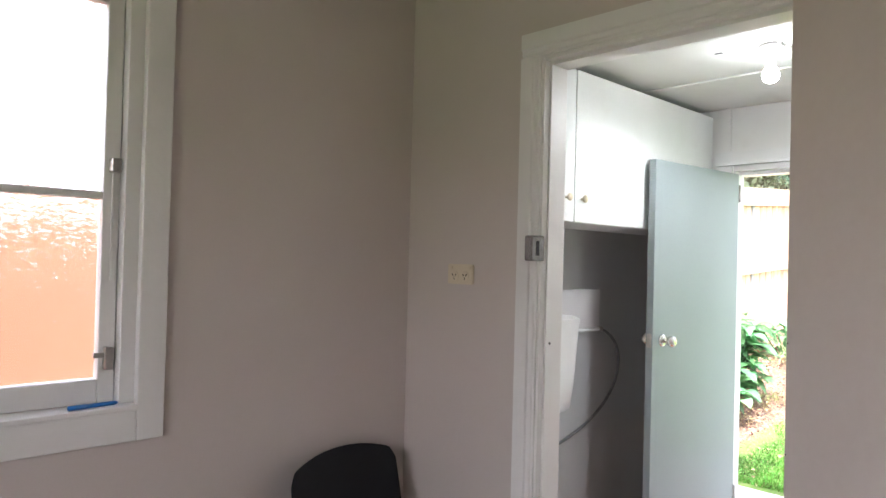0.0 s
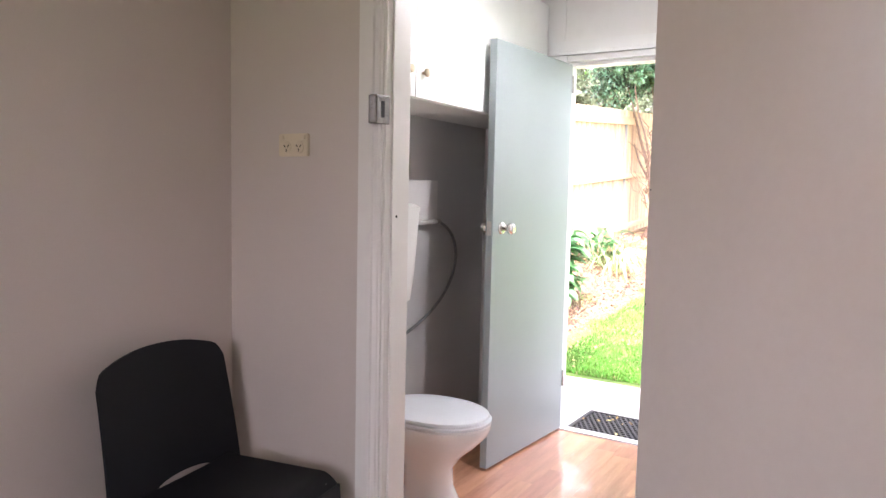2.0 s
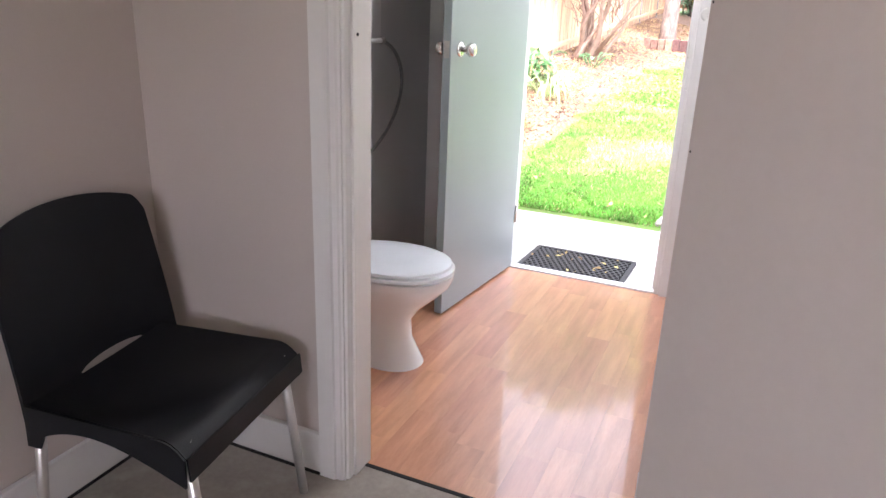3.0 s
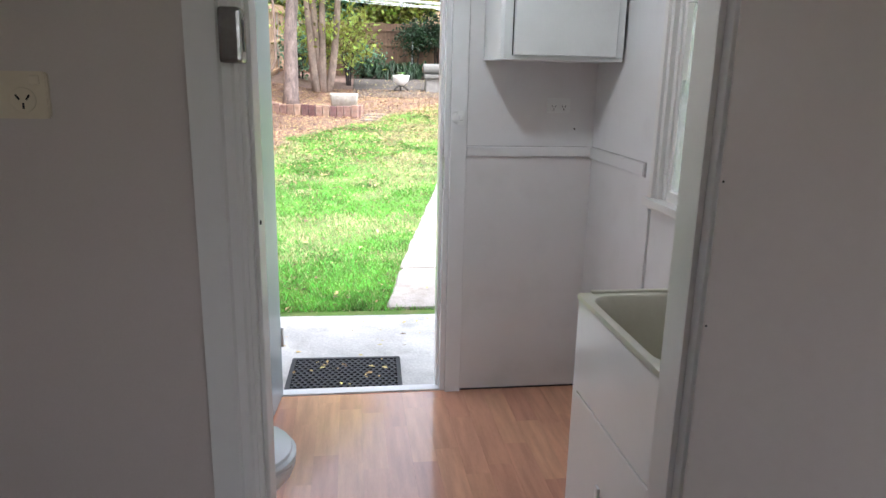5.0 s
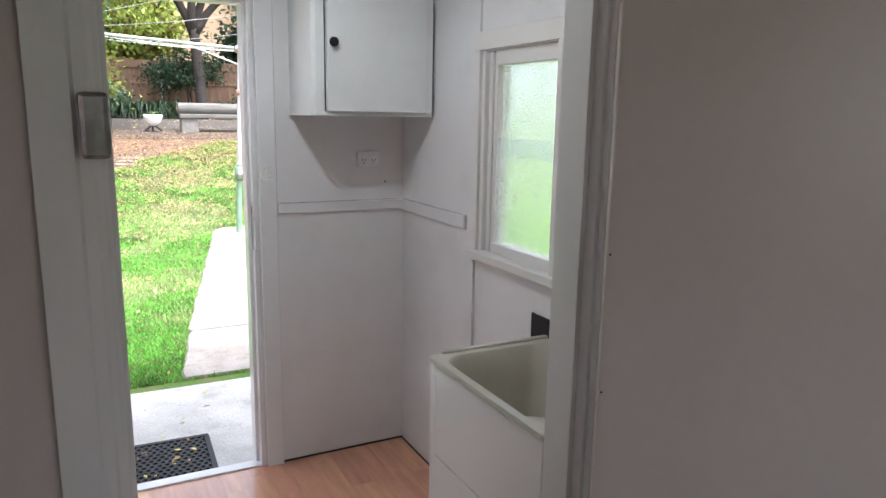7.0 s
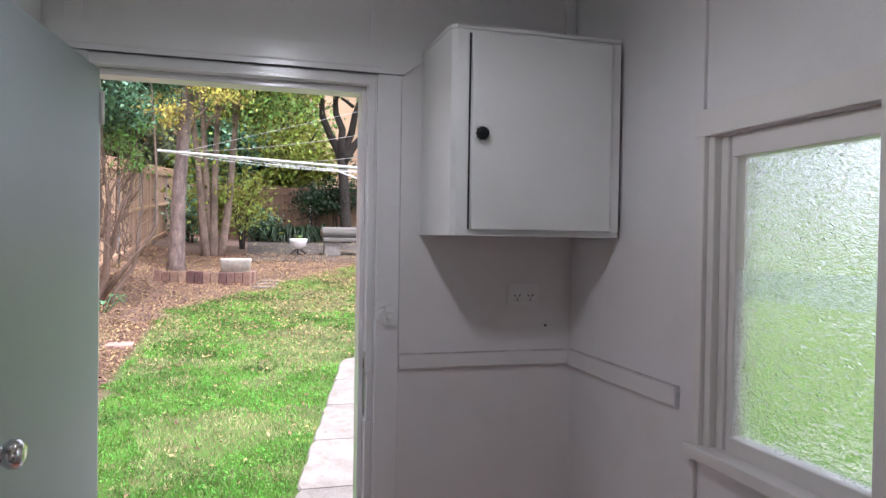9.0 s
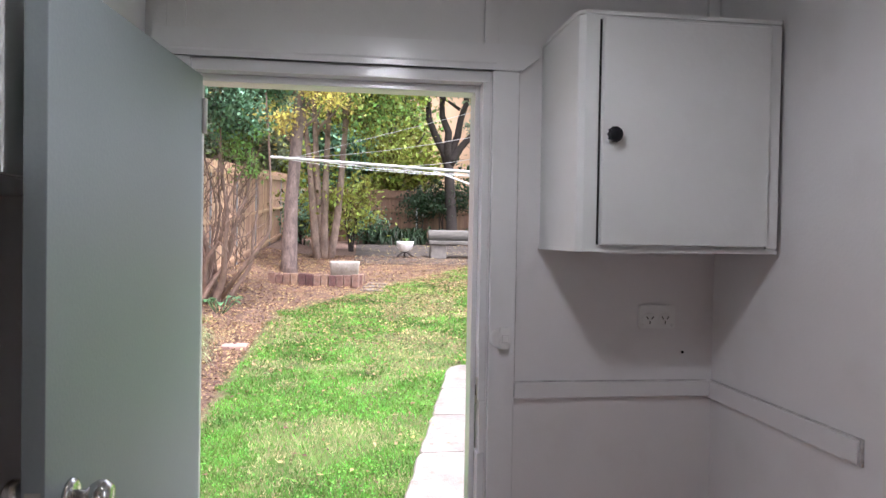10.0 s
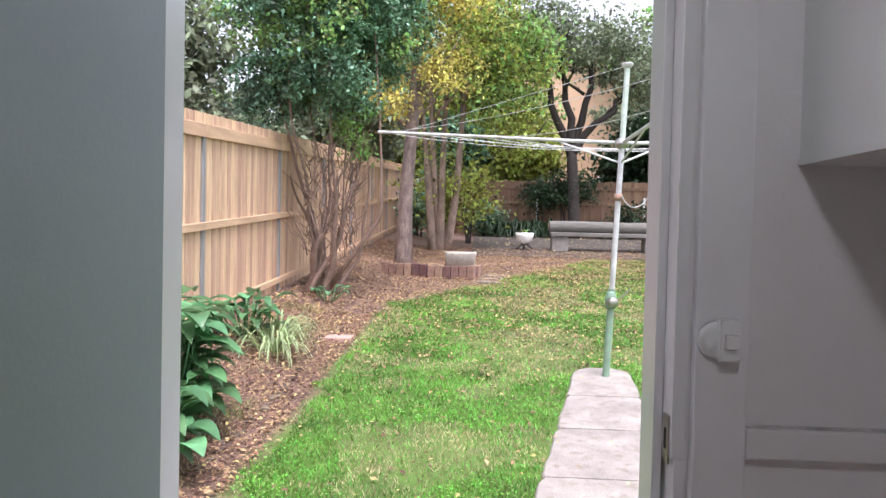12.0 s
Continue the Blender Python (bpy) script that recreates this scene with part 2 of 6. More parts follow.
def loft(rings, cap0=True, cap1=True, bm=None):
    bm = bm or bmesh.new()
    rows = [[bm.verts.new(p) for p in ring] for ring in rings]
    n = len(rows[0])
    for a, b in zip(rows, rows[1:]):
        for i in range(n):
            bm.faces.new((a[i], a[(i + 1) % n], b[(i + 1) % n], b[i]))
    if cap0:
        bm.faces.new(rows[0][::-1])
    if cap1:
        bm.faces.new(rows[-1])
    return bm


def ellipse_ring(cx, cy, z, rx, ry, n=28, p=2.0):
    out = []
    for i in range(n):
        a = 2 * math.pi * i / n
        c, s = math.cos(a), math.sin(a)
        out.append((cx + rx * abs(c) ** (2 / p) * (1 if c >= 0 else -1), cy + ry * abs(s) ** (2 / p) * (1 if s >= 0 else -1), z))
    return out


def tube(pts, radii, seg=8, bm=None, caps=True):
    pts = [Vector(p) for p in pts]
    if not isinstance(radii, (list, tuple)):
        radii = [radii] * len(pts)
    rings = []
    up = Vector((0.13, 0.31, 0.94))
    for i, p in enumerate(pts):
        d = (pts[min(i + 1, len(pts) - 1)] - pts[max(i - 1, 0)]).normalized()
        u = d.cross(up)
        if u.length < 0.05:
            u = d.cross(Vector((1, 0, 0)))
        u.normalize()
        v = d.cross(u)
        rings.append([p + (u * math.cos(2 * math.pi * k / seg) + v * math.sin(2 * math.pi * k / seg)) * radii[i] for k in range(seg)])
    return loft(rings, caps, caps, bm)


def bez(p0, p1, p2, p3, n=14):
    p0, p1, p2, p3 = map(Vector, (p0, p1, p2, p3))
    return [p0 * (1 - t) ** 3 + p1 * 3 * t * (1 - t) ** 2 + p2 * 3 * t * t * (1 - t) + p3 * t ** 3 for t in [i / n for i in range(n + 1)]]


def lathe(profile, axis_from, axis_dir, seg=20):
    """Profile of (distance along axis, radius)."""
    o, d = Vector(axis_from), Vector(axis_dir).normalized()
    u = d.orthogonal().normalized()
    v = d.cross(u)
    rings = [[o + d * a + (u * math.cos(2 * math.pi * k / seg) + v * math.sin(2 * math.pi * k / seg)) * max(r, 0.0004) for k in range(seg)] for a, r in profile]
    return smooth(loft(rings), 40)


def shell(fn, nu, nv, thick):
    """Closed sheet of given thickness under the surface fn(u, v)."""
    P = [[Vector(fn(i / nu, j / nv)) for j in range(nv + 1)] for i in range(nu + 1)]
    bm = bmesh.new()
    top, bot = [], []
    for i in range(nu + 1):
        a, b = [], []
        for j in range(nv + 1):
            du = P[min(i + 1, nu)][j] - P[max(i - 1, 0)][j]
            dv = P[i][min(j + 1, nv)] - P[i][max(j - 1, 0)]
            nrm = du.cross(dv)
            nrm = nrm.normalized() if nrm.length > 1e-9 else Vector((0, 0, 1))
            a.append(bm.verts.new(P[i][j]))
            b.append(bm.verts.new(P[i][j] - nrm * thick))
        top.append(a)
        bot.append(b)
    for i in range(nu):
        for j in range(nv):
            bm.faces.new((top[i][j], top[i + 1][j], top[i + 1][j + 1], top[i][j + 1]))
            bm.faces.new((bot[i][j], bot[i][j + 1], bot[i + 1][j + 1], bot[i + 1][j]))
    for i in range(nu):
        bm.faces.new((top[i][0], bot[i][0], bot[i + 1][0], top[i + 1][0]))
        bm.faces.new((top[i][nv], top[i + 1][nv], bot[i + 1][nv], bot[i][nv]))
    for j in range(nv):
        bm.faces.new((top[0][j], top[0][j + 1], bot[0][j + 1], bot[0][j]))
        bm.faces.new((top[nu][j], bot[nu][j], bot[nu][j + 1], top[nu][j + 1]))
    bmesh.ops.recalc_face_normals(bm, faces=bm.faces)
    return smooth(bm, 45)


def prism(outline, axis, a0, a1, bevel=0.0):
    """Extrude a 2D outline along an axis: 'x' takes (y, z), 'y' takes (x, z), 'z' takes (x, y)."""
    def at(p, a):
        return (a, p[0], p[1]) if axis == "x" else (p[0], a, p[1]) if axis == "y" else (p[0], p[1], a)
    bm = bmesh.new()
    lo = [bm.verts.new(at(p, a0)) for p in outline]
    hi = [bm.verts.new(at(p, a1)) for p in outline]
    n = len(lo)
    for i in range(n):
        bm.faces.new((lo[i], lo[(i + 1) % n], hi[(i + 1) % n], hi[i]))
    bm.faces.new(lo[::-1])
    bm.faces.new(hi)
    bmesh.ops.recalc_face_normals(bm, faces=bm.faces)
    if bevel:
        bmesh.ops.bevel(bm, geom=list(bm.edges), offset=bevel, segments=2, affect="EDGES")
    return bm


# ---- kitchen ----
structure("floor_kitchen", box(KX0, KX1, KY0, -1.813, -0.06, 0), M_KFLOOR, "mottled beige vinyl kitchen floor", "floor")
structure("baseboard_west", box(KX0, KX0 + 0.018, KY0, KY1, 0.002, 0.13, 0.004), M_TRIM, "white painted baseboard", "baseboard")
structure("baseboard_north", box(KX0 + 0.018, -0.664, KY1 - 0.018, KY1, 0.002, 0.13, 0.004), M_TRIM, "white painted baseboard", "baseboard")
structure("baseboard_gap_west", box(KX0 + 0.018, KX0 + 0.026, KY0, KY1 - 0.018, 0.001, 0.006), M_DARK, "dark gap under the baseboard", "trim")
structure("baseboard_gap_north", box(KX0 + 0.026, -0.664, KY1 - 0.026, KY1 - 0.018, 0.001, 0.006), M_DARK, "dark gap under the baseboard", "trim")


def moulding(w, proud, lip=0.012):
    """Architrave profile: width, projection; outline from outer edge to inner edge."""
    return [(0, 0), (0, proud), (w * 0.62, proud), (w * 0.68, proud * 0.72), (w * 0.86, proud * 0.72), (w * 0.92, proud * 0.5), (w, proud * 0.45), (w, 0)]


# kitchen doorway: jambs, stops and architraves
door_1 = tagged(empty("door_1", -0.165, -1.83, 0), "white gloss painted door frame with moulded architrave", "door frame", kind="structure")
JL, JR, JH = -0.577, 0.247, 2.156


def local(bm, ob):
    bmesh.ops.translate(bm, verts=bm.verts, vec=-Vector(ob.location))
    return bm


part("jamb", local(box(JL - 0.034, JL, KY1 - 0.003, LY0 + 0.003, 0, JH + .03, 0.003), door_1), M_TRIM, door_1)
part("jamb", local(box(JR, JR + 0.034, KY1 - 0.003, LY0 + 0.003, 0, JH + .03, 0.003), door_1), M_TRIM, door_1)
part("jamb", local(box(JL, JR, KY1 - 0.003, LY0 + 0.003, JH, JH + .03, 0.003), door_1), M_TRIM, door_1)
part("stop", local(box(JL, JL + 0.008, -1.862, LY0 - 0.01, 0, JH, 0.002), door_1), M_TRIM, door_1)
part("stop", local(box(JR - 0.013, JR, -1.862, LY0 - 0.01, 0, JH, 0.002), door_1), M_TRIM, door_1)
part("stop", local(box(JL + .008, JR - .013, -1.862, LY0 - 0.01, JH - 0.013, JH, 0.002), door_1), M_TRIM, door_1)
_prof = moulding(0.078, 0.022)
part("architrave", local(prism([(-0.663 + a, KY1 - b - (0 if b == 0 else 0.001)) for a, b in _prof], "z", 0, JH + 0.012), door_1), M_TRIM, door_1)
part("architrave", local(box(0.256, 0.333, KY1 - 0.02, KY1, 0, JH + 0.012, 0.006), door_1), M_TRIM, door_1)
part("architrave", local(prism([(KY1 - b, JH + 0.092 - a) for a, b in moulding(0.08, 0.0225)], "x", -0.664, 0.334), door_1), M_TRIM, door_1)
sp = part("strike_plate", local(box(JL - 0.03, JL + 0.004, KY1 - 0.052, KY1 + 0.012, 1.497, 1.580, 0.006), door_1), material("dull_chrome", (0.26, 0.25, 0.24), 0.22, 0.95, var=0.2, scale=30, bump=0.05), door_1, "chrome rim lock keeper")
part("keeper_slot", local(box(JL - 0.004, JL + 0.0048, KY1 - 0.034, KY1 - 0.018, 1.515, 1.562), door_1), M_DARK, sp)
part("screw_hole", local(lathe([(0, 0.004), (0.0025, 0.004)], (JL + 0.0075, -1.842, 1.228), (1, 0, 0), 10), door_1), M_DARK, door_1)
structure("threshold_kitchen", box(JL, JR, -1.813, -1.80, -0.05, 0.003), M_DARK, "dark joint strip between the two floors", "trim")

# open kitchen door leaf, folded back towards the wall
kd = tagged(empty("kitchen_door", 0.212, -1.966, 0), "flush beige-white satin painted door standing wide open", "door")
kd.rotation_euler[2] = radians(-33)
part("leaf", box(0, 0.81, 0, 0.035, 0.01, 2.145, 0.004), M_KDOOR, kd)
for z in (0.25, 1.75):
    part("hinge", lathe([(0, 0.006), (0.09, 0.006)], (-0.002, 0.012, z), (0, 0, 1), 10), M_TRIM, kd)
for z in (1.06, 1.32):
    part("edge_mark", lathe([(0, 0.0022), (0.001, 0.0015)], (0.006, 0.0, z), (0, -1, 0), 8), M_DARK, kd)


# power outlets (plates lie in the local xz plane, facing -y)
def outlet(name, mat, w, h, label):
    ob = tagged(empty(name), label, "power outlet")
    part("plate", prism([(x, z) for x, z in rrect(w / 2, h / 2, 0.006, 3)], "y", -0.011, 0, 0.002), mat, ob)
    for sx in (-1, 1):
        sock = part("socket_face", lathe([(0, 0.019), (0.0015, 0.019), (0.002, 0.018)], (sx * w * 0.21, -0.011, -h * 0.1), (0, -1, 0), 20), mat, ob)
        for a, dx, dz in ((35, -0.0075, 0.004), (-35, 0.0075, 0.004), (0, 0, -0.009)):
            bm = box(-0.0012, 0.0012, -0.0145, -0.0125, -0.0045, 0.0045)
            bmesh.ops.rotate(bm, verts=bm.verts, cent=(0, 0, 0), matrix=Matrix.Rotation(radians(-a), 3, "Y"))
            bmesh.ops.translate(bm, verts=bm.verts, vec=(sx * w * 0.21 + dx, 0, -h * 0.1 + dz))
            part("slot", bm, M_DARK, sock)
    return ob


ko = outlet("power_outlet", M_CREAM, 0.125, 0.072, "aged cream double power outlet on kitchen wall")
for sx in (-1, 1):
    part("switch", box(sx * 0.045 - 0.008, sx * 0.045 + 0.008, -0.0145, -0.011, 0.016, 0.03, 0.002), M_CREAM, ko)
ko.location = (-0.936, KY1, 1.443)

# casement window, west kitchen wall
window_1 = tagged(empty("window_1", KX0, KWY1, KWZ0), "white painted timber casement with rippled glass", "window", kind="structure")
wl = lambda bm: local(bm, window_1)
part("architrave", wl(box(KX0 - 0.01, KX0 + 0.02, KWY1 - 0.005, KWY1 + 0.074, KWZ0 - 0.093, KWZ1 + 0.08, 0.004)), M_TRIM, window_1)
part("architrave", wl(box(KX0 - 0.01, KX0 + 0.02, KWY0 - 0.074, KWY0 + 0.005, KWZ0 - 0.093, KWZ1 + 0.08, 0.004)), M_TRIM, window_1)
part("architrave", wl(box(KX0 - 0.01, KX0 + 0.021, KWY0 + 0.005, KWY1 - 0.005, KWZ0 - 0.093, KWZ0 - 0.004, 0.004)), M_TRIM, window_1)
part("architrave", wl(box(KX0 - 0.01, KX0 + 0.021, KWY0 + 0.005, KWY1 - 0.005, KWZ1 + 0.004, KWZ1 + 0.08, 0.004)), M_TRIM, window_1)
part("window_sill", wl(box(KX0 - 0.11, KX0 + 0.028, KWY0 + 0.004, KWY1 - 0.004, KWZ0 - 0.004, KWZ0 + 0.012, 0.004)), M_TRIM, window_1)
for y0, y1 in ((KWY1 - 0.045, KWY1), (KWY0, KWY0 + 0.045), (KWY1 - 0.629, KWY1 - 0.571), (KWY1 - 1.209, KWY1 - 1.151)):
    part("window_frame", wl(box(KX0 - 0.12, KX0 - 0.012, y0, y1, KWZ0 + 0.012, KWZ1, 0.003)), M_TRIM, window_1)
# sashes past the first are unseen; the third was added for more daylight
for y1 in (KWY1 - 0.047, KWY1 - 0.631, KWY1 - 1.211):
    y0 = y1 - 0.52
    sash = part("sash", wl(box(KX0 - 0.09, KX0 - 0.05, y1 - 0.045, y1, KWZ0 + 0.014, KWZ1 - 0.004, 0.004)), M_TRIM, window_1)
    part("stile", wl(box(KX0 - 0.09, KX0 - 0.05, y0, y0 + 0.045, KWZ0 + 0.014, KWZ1 - 0.004, 0.004)), M_TRIM, sash)
    part("bottom_rail", wl(box(KX0 - 0.089, KX0 - 0.051, y0 + .045, y1 - .045, KWZ0 + 0.014, KWZ0 + 0.082, 0.004)), M_TRIM, sash)
    part("top_rail", wl(box(KX0 - 0.089, KX0 - 0.051, y0 + .045, y1 - .045, KWZ1 - 0.05, KWZ1 - 0.004, 0.004)), M_TRIM, sash)
    part("glazing_bar", wl(box(KX0 - 0.088, KX0 - 0.052, y0 + .045, y1 - .045, 1.642, 1.664, 0.004)), M_TRIM, sash)
    for z0, z1 in ((KWZ0 + 0.076, 1.645), (1.661, KWZ1 - 0.045)):
        pn = part("pane", wl(box(KX0 - 0.073, KX0 - 0.069, y0 + .04, y1 - .04, z0, z1)), G_RAIN, sash, "rippled obscure glass")
        pn.visible_shadow = False
yl = KWY1 - 0.05
part("stay_bar", wl(box(KX0 - 0.05, KX0 - 0.042, yl - 0.02, yl - 0.012, 1.41, 1.74, 0.002)), M_TRIM, window_1)
part("stay_bracket", wl(box(KX0 - 0.052, KX0 - 0.02, yl - 0.03, yl - 0.002, 1.72, 1.76, 0.005)), M_STEEL, window_1)
lt = part("latch", wl(box(KX0 - 0.052, KX0 - 0.028, yl - 0.03, yl - 0.006, 1.155, 1.22, 0.004)), M_STEEL, window_1)
part("latch_arm", wl(box(KX0 - 0.046, KX0 - 0.034, yl - 0.06, yl - 0.03, 1.19, 1.205, 0.003)), M_STEEL, lt)
pen = tagged(new("pen"), "blue plastic pen lying on the window sill", "pen")
pen.location = (KX0 - 0.006, KWY1 - 0.08, KWZ0 + 0.0185)
part("barrel", lathe([(0, 0.003), (0.008, 0.006), (0.085, 0.006), (0.09, 0.004)], (0, 0.03, 0), (0.06, -1, 0), 12), M_BLUE, pen)
part("cap", lathe([(0, 0.0068), (0.045, 0.0068), (0.047, 0.004)], (0.005, -0.055, 0), (0.06, -1, 0), 12), M_BLUE, pen)

# unseen south kitchen window behind the walker, added to light the kitchen
window_3 = tagged(empty("window_3", 0.55, KY0, 1.0), "added unseen white framed kitchen window for the fill light", "window", kind="structure")
for x0, x1, z0, z1 in ((-0.2, -0.14, 1.0, 2.2), (1.24, 1.3, 1.0, 2.2), (-0.14, 1.24, 1.0, 1.06), (-0.14, 1.24, 2.14, 2.2), (0.53, 0.57, 1.06, 2.14)):
    part("window_frame", local(box(x0, x1, KY0 - 0.12, KY0 - 0.06, z0, z1, 0.003), window_3), M_TRIM, window_3)


# plastic stacking chair
def chair():
    ob = tagged(empty("stacking_chair"), "black moulded plastic stacking chair with pale metal legs", "chair")
    W = 0.46

    def seat(u, v):
        x = -0.20 + 0.42 * u
        y = (v - 0.5) * (W + 0.03 * u)
        e = abs(v - 0.5) * 2
        z = 0.455 - 0.022 * math.sin(math.pi * min(1, u * 1.05)) * (1 - e ** 4) + 0.006 * e ** 3
        if u > 0.86:
            z -= 0.035 * ((u - 0.86) / 0.14) ** 2
        return (x, y, z)
    part("seat", shell(lambda u, v: seat(u, v), 24, 18, 0.007), M_BLACK, ob)
    # skirt round the seat
    for s in (-1, 1):
        def side(u, v, s=s):
            x = -0.205 + 0.425 * u
            y = s * ((W + 0.03 * u) / 2 + 0.002 + 0.004 * v)
            z0 = 0.461
            drop = 0.10 - 0.065 * math.sin(math.pi * min(1, max(0, u)) ** 0.8)
            if u < 0.12:
                drop = 0.10
            return (x, y, z0 - drop * v - (0.035 * max(0, (u - 0.86) / 0.14) ** 2) * (1 - v))
        part("skirt", shell(side, 24, 4, 0.005), M_BLACK, ob)
    part("skirt", shell(lambda u, v: (0.221 + 0.004 * v, (u - 0.5) * (W + 0.036), 0.43 - 0.055 * v), 12, 4, 0.005), M_BLACK, ob)

    def back_at(e, z):
        """Point of the back sheet at e (-1..1 across) and height z."""
        u = (z - 0.375) / 0.47
        return (-0.205 - 0.075 * max(0, u) ** 1.3 - 0.028 * (1 - e * e), 0.032 + e * (0.27 - 0.02 * u), z)

    def split(e, s):
        lens = max(0.0, 1 - ((e - 0.15) / 0.42) ** 2) ** 0.6
        return 0.436 + (0.018 if s > 0 else -0.019) * lens

    def top_edge(e):
        return 0.855 - 0.045 * abs(e) ** 2.2 - 0.035 * max(0, (abs(e) - 0.88) / 0.12) ** 2

    def upper(u, v):
        e = (v - 0.5) * 2
        z0 = split(e, 1)
        return back_at(e, z0 + (top_edge(e) - z0) * u)

    def lower(u, v):
        e = (v - 0.5) * 2
        return back_at(e, 0.372 + (split(e, -1) - 0.372) * u)
    part("backrest", shell(upper, 22, 44, 0.007), M_BLACK, ob)
    part("back_foot", shell(lower, 6, 44, 0.007), M_BLACK, ob)
    for sx, sy in ((1, -1), (1, 1), (-1, -1), (-1, 1)):
        x0, y0 = (0.19 if sx > 0 else -0.195), sy * 0.205
        part("leg", smooth(tube([(x0, y0, 0.44), (x0 + sx * 0.045, y0 + sy * 0.018, 0.0)], [0.0135, 0.0125], 12), 40), M_ALU, ob)
    return ob


ch = chair()
ch.matrix_basis = pose(-0.858, -2.235, 0, 0, 0, 8) @ Matrix.Diagonal((0.97, 0.97, 0.975, 1.0))

# ---- laundry ----
structure("floor_gap_north", box(0.104, LX1, -0.005, 0, 0.0005, 0.007), M_DARK, "dark gap between wall sheet and floor", "trim")
structure("floor_gap_east", box(LX1 - 0.005, LX1, -1.16, -0.006, 0.0005, 0.006), M_DARK, "dark gap between wall sheet and floor", "trim")
# back doorway frame
door_2 = tagged(empty("door_2", -0.37, 0.05, 0), "white gloss painted back door frame, paint worn", "door frame", kind="structure")
d2 = lambda bm: local(bm, door_2)
# whiter copy of the trim paint; its colour holds daylight on this frame
M_TRIM_LIT = material("daylit_gloss_trim", (0.80, 0.795, 0.80), 0.2, var=0.03, scale=4, fine=40, bump=0.06, stain=(0.55, 0.52, 0.5), stain_amount=0.08)
part("jamb", d2(box(BO0, BO0 + 0.022, 0.004, 0.11, 0, 2.005, 0.002)), M_TRIM_LIT, door_2)
part("jamb", d2(box(0.006, BO1, -0.002, 0.125, 1.13, 2.005, 0.002)), M_TRIM_LIT, door_2)
part("jamb", d2(box(0.006, BO1, -0.002, 0.125, 0, 0.985, 0.002)), M_TRIM_LIT, door_2)
part("jamb_patch", d2(box(0.011, BO1, 0.0, 0.123, 0.985, 1.13, 0.001)), M_TRIM_LIT, door_2)
part("jamb", d2(box(BO0, BO1, -0.002, 0.125, 2.005, BH, 0.002)), M_TRIM_LIT, door_2)
part("stop", d2(box(-0.008, 0.006, 0.045, 0.12, 0, 2.005, 0.002)), M_TRIM_LIT, door_2)
part("stop", d2(box(BO0 + 0.022, -0.008, 0.045, 0.12, 1.985, 2.005, 0.002)), M_TRIM_LIT, door_2)
part("architrave", d2(box(0.03, 0.103, -0.02, 0, 0, 2.034, 0.003)), M_TRIM_LIT, door_2)
part("architrave", d2(box(BO0 - 0.07, BO0 + 0.012, -0.02, 0, 0, 2.034, 0.003)), M_TRIM_LIT, door_2)
part("head_moulding", d2(prism([(-0.0225, 2.036), (-0.0225, 2.05), (-0.02, 2.056), (0, 2.056), (0, 2.036)], "x", BO0 - 0.07, 0.038)), M_TRIM_LIT, door_2)
part("head_board", d2(prism([(-0.86, 2.036), (0.095, 2.036), (0.11, 2.036), (0.165, 2.078), (0.165, 2.108), (-0.86, 2.108)], "y", -0.0195, 0, 0.002)), M_TRIM_LIT, door_2)
part("threshold", d2(box(BO0 + 0.022, 0.006, 0.002, 0.06, -0.05, 0.008, 0.004)), M_TRIM_LIT, door_2, "worn painted timber threshold")
stp = part("strike_plate", d2(box(0.0035, 0.0075, 0.008, 0.034, 1.12, 1.19, 0.001)), M_STEEL, door_2, "worn steel strike plate")
part("strike_hole", d2(box(0.003, 0.006, 0.015, 0.026, 1.14, 1.17)), M_DARK, stp)

for i, (x0, x1, z0, z1) in enumerate(((-0.825, -0.778, 2.108, LC), (0.006, 0.045, 2.108, LC), (0.65, 0.685, 2.108, LC))):
    structure("batten_north", box(x0, x1, -0.012, 0, z0, z1, 0.002), M_LWALL, "white painted cover strip on sheet wall", "trim")
structure("rail_north", box(0.106, LX1 - 0.012, -0.014, 0, 1.138, 1.18, 0.003), M_LWALL, "white painted horizontal cover strip", "trim")
structure("rail_east", box(LX1 - 0.012, LX1, -0.597, 0, 1.13, 1.18, 0.003), M_LWALL, "white painted horizontal cover strip", "trim")
structure("rail_east_far", box(LX1 - 0.018, LX1, LY0, -1.235, 1.118, 1.17, 0.003), M_LWALL, "white painted horizontal cover strip", "trim")
for y0, y1, z0, z1 in ((-0.685, -0.665, 1.85, LC), (-1.225, -1.20, 1.85, LC), (-0.675, -0.653, 0.0, 1.02)):
    structure("batten_east", box(LX1 - 0.01, LX1, y0, y1, z0, z1, 0.002), M_LWALL, "white painted cover strip on sheet wall", "trim")
for y in (-0.62, -1.24):
    structure("ceiling_strip", box(-1.25, LX1, y - 0.02, y + 0.02, LC - 0.009, LC, 0.002), M_CEIL, "white painted ceiling cover strip", "trim")
structure("ceiling_conduit", box(-0.20, -0.165, -1.0, -0.0, LC - 0.016, LC, 0.003), M_CEIL, "white painted ceiling cover strip by the lamp", "trim")

M_GAP = material("shadow_joint_grey", (0.52, 0.5, 0.5), 0.8, var=0.3, scale=30)
structure("rail_joint", box(0.106, LX1 - 0.02, -0.006, 0, 1.1805, 1.184), M_GAP, "dark open joint above the cover strip", "trim")
structure("rail_joint", box(LX1 - 0.006, LX1, -0.601, -0.004, 1.1805, 1.184), M_GAP, "dark open joint above the cover strip", "trim")
structure("rail_joint", box(LX1 - 0.006, LX1, -0.603, -0.5975, 1.128, 1.184), M_GAP, "dark open joint at the strip's end", "trim")
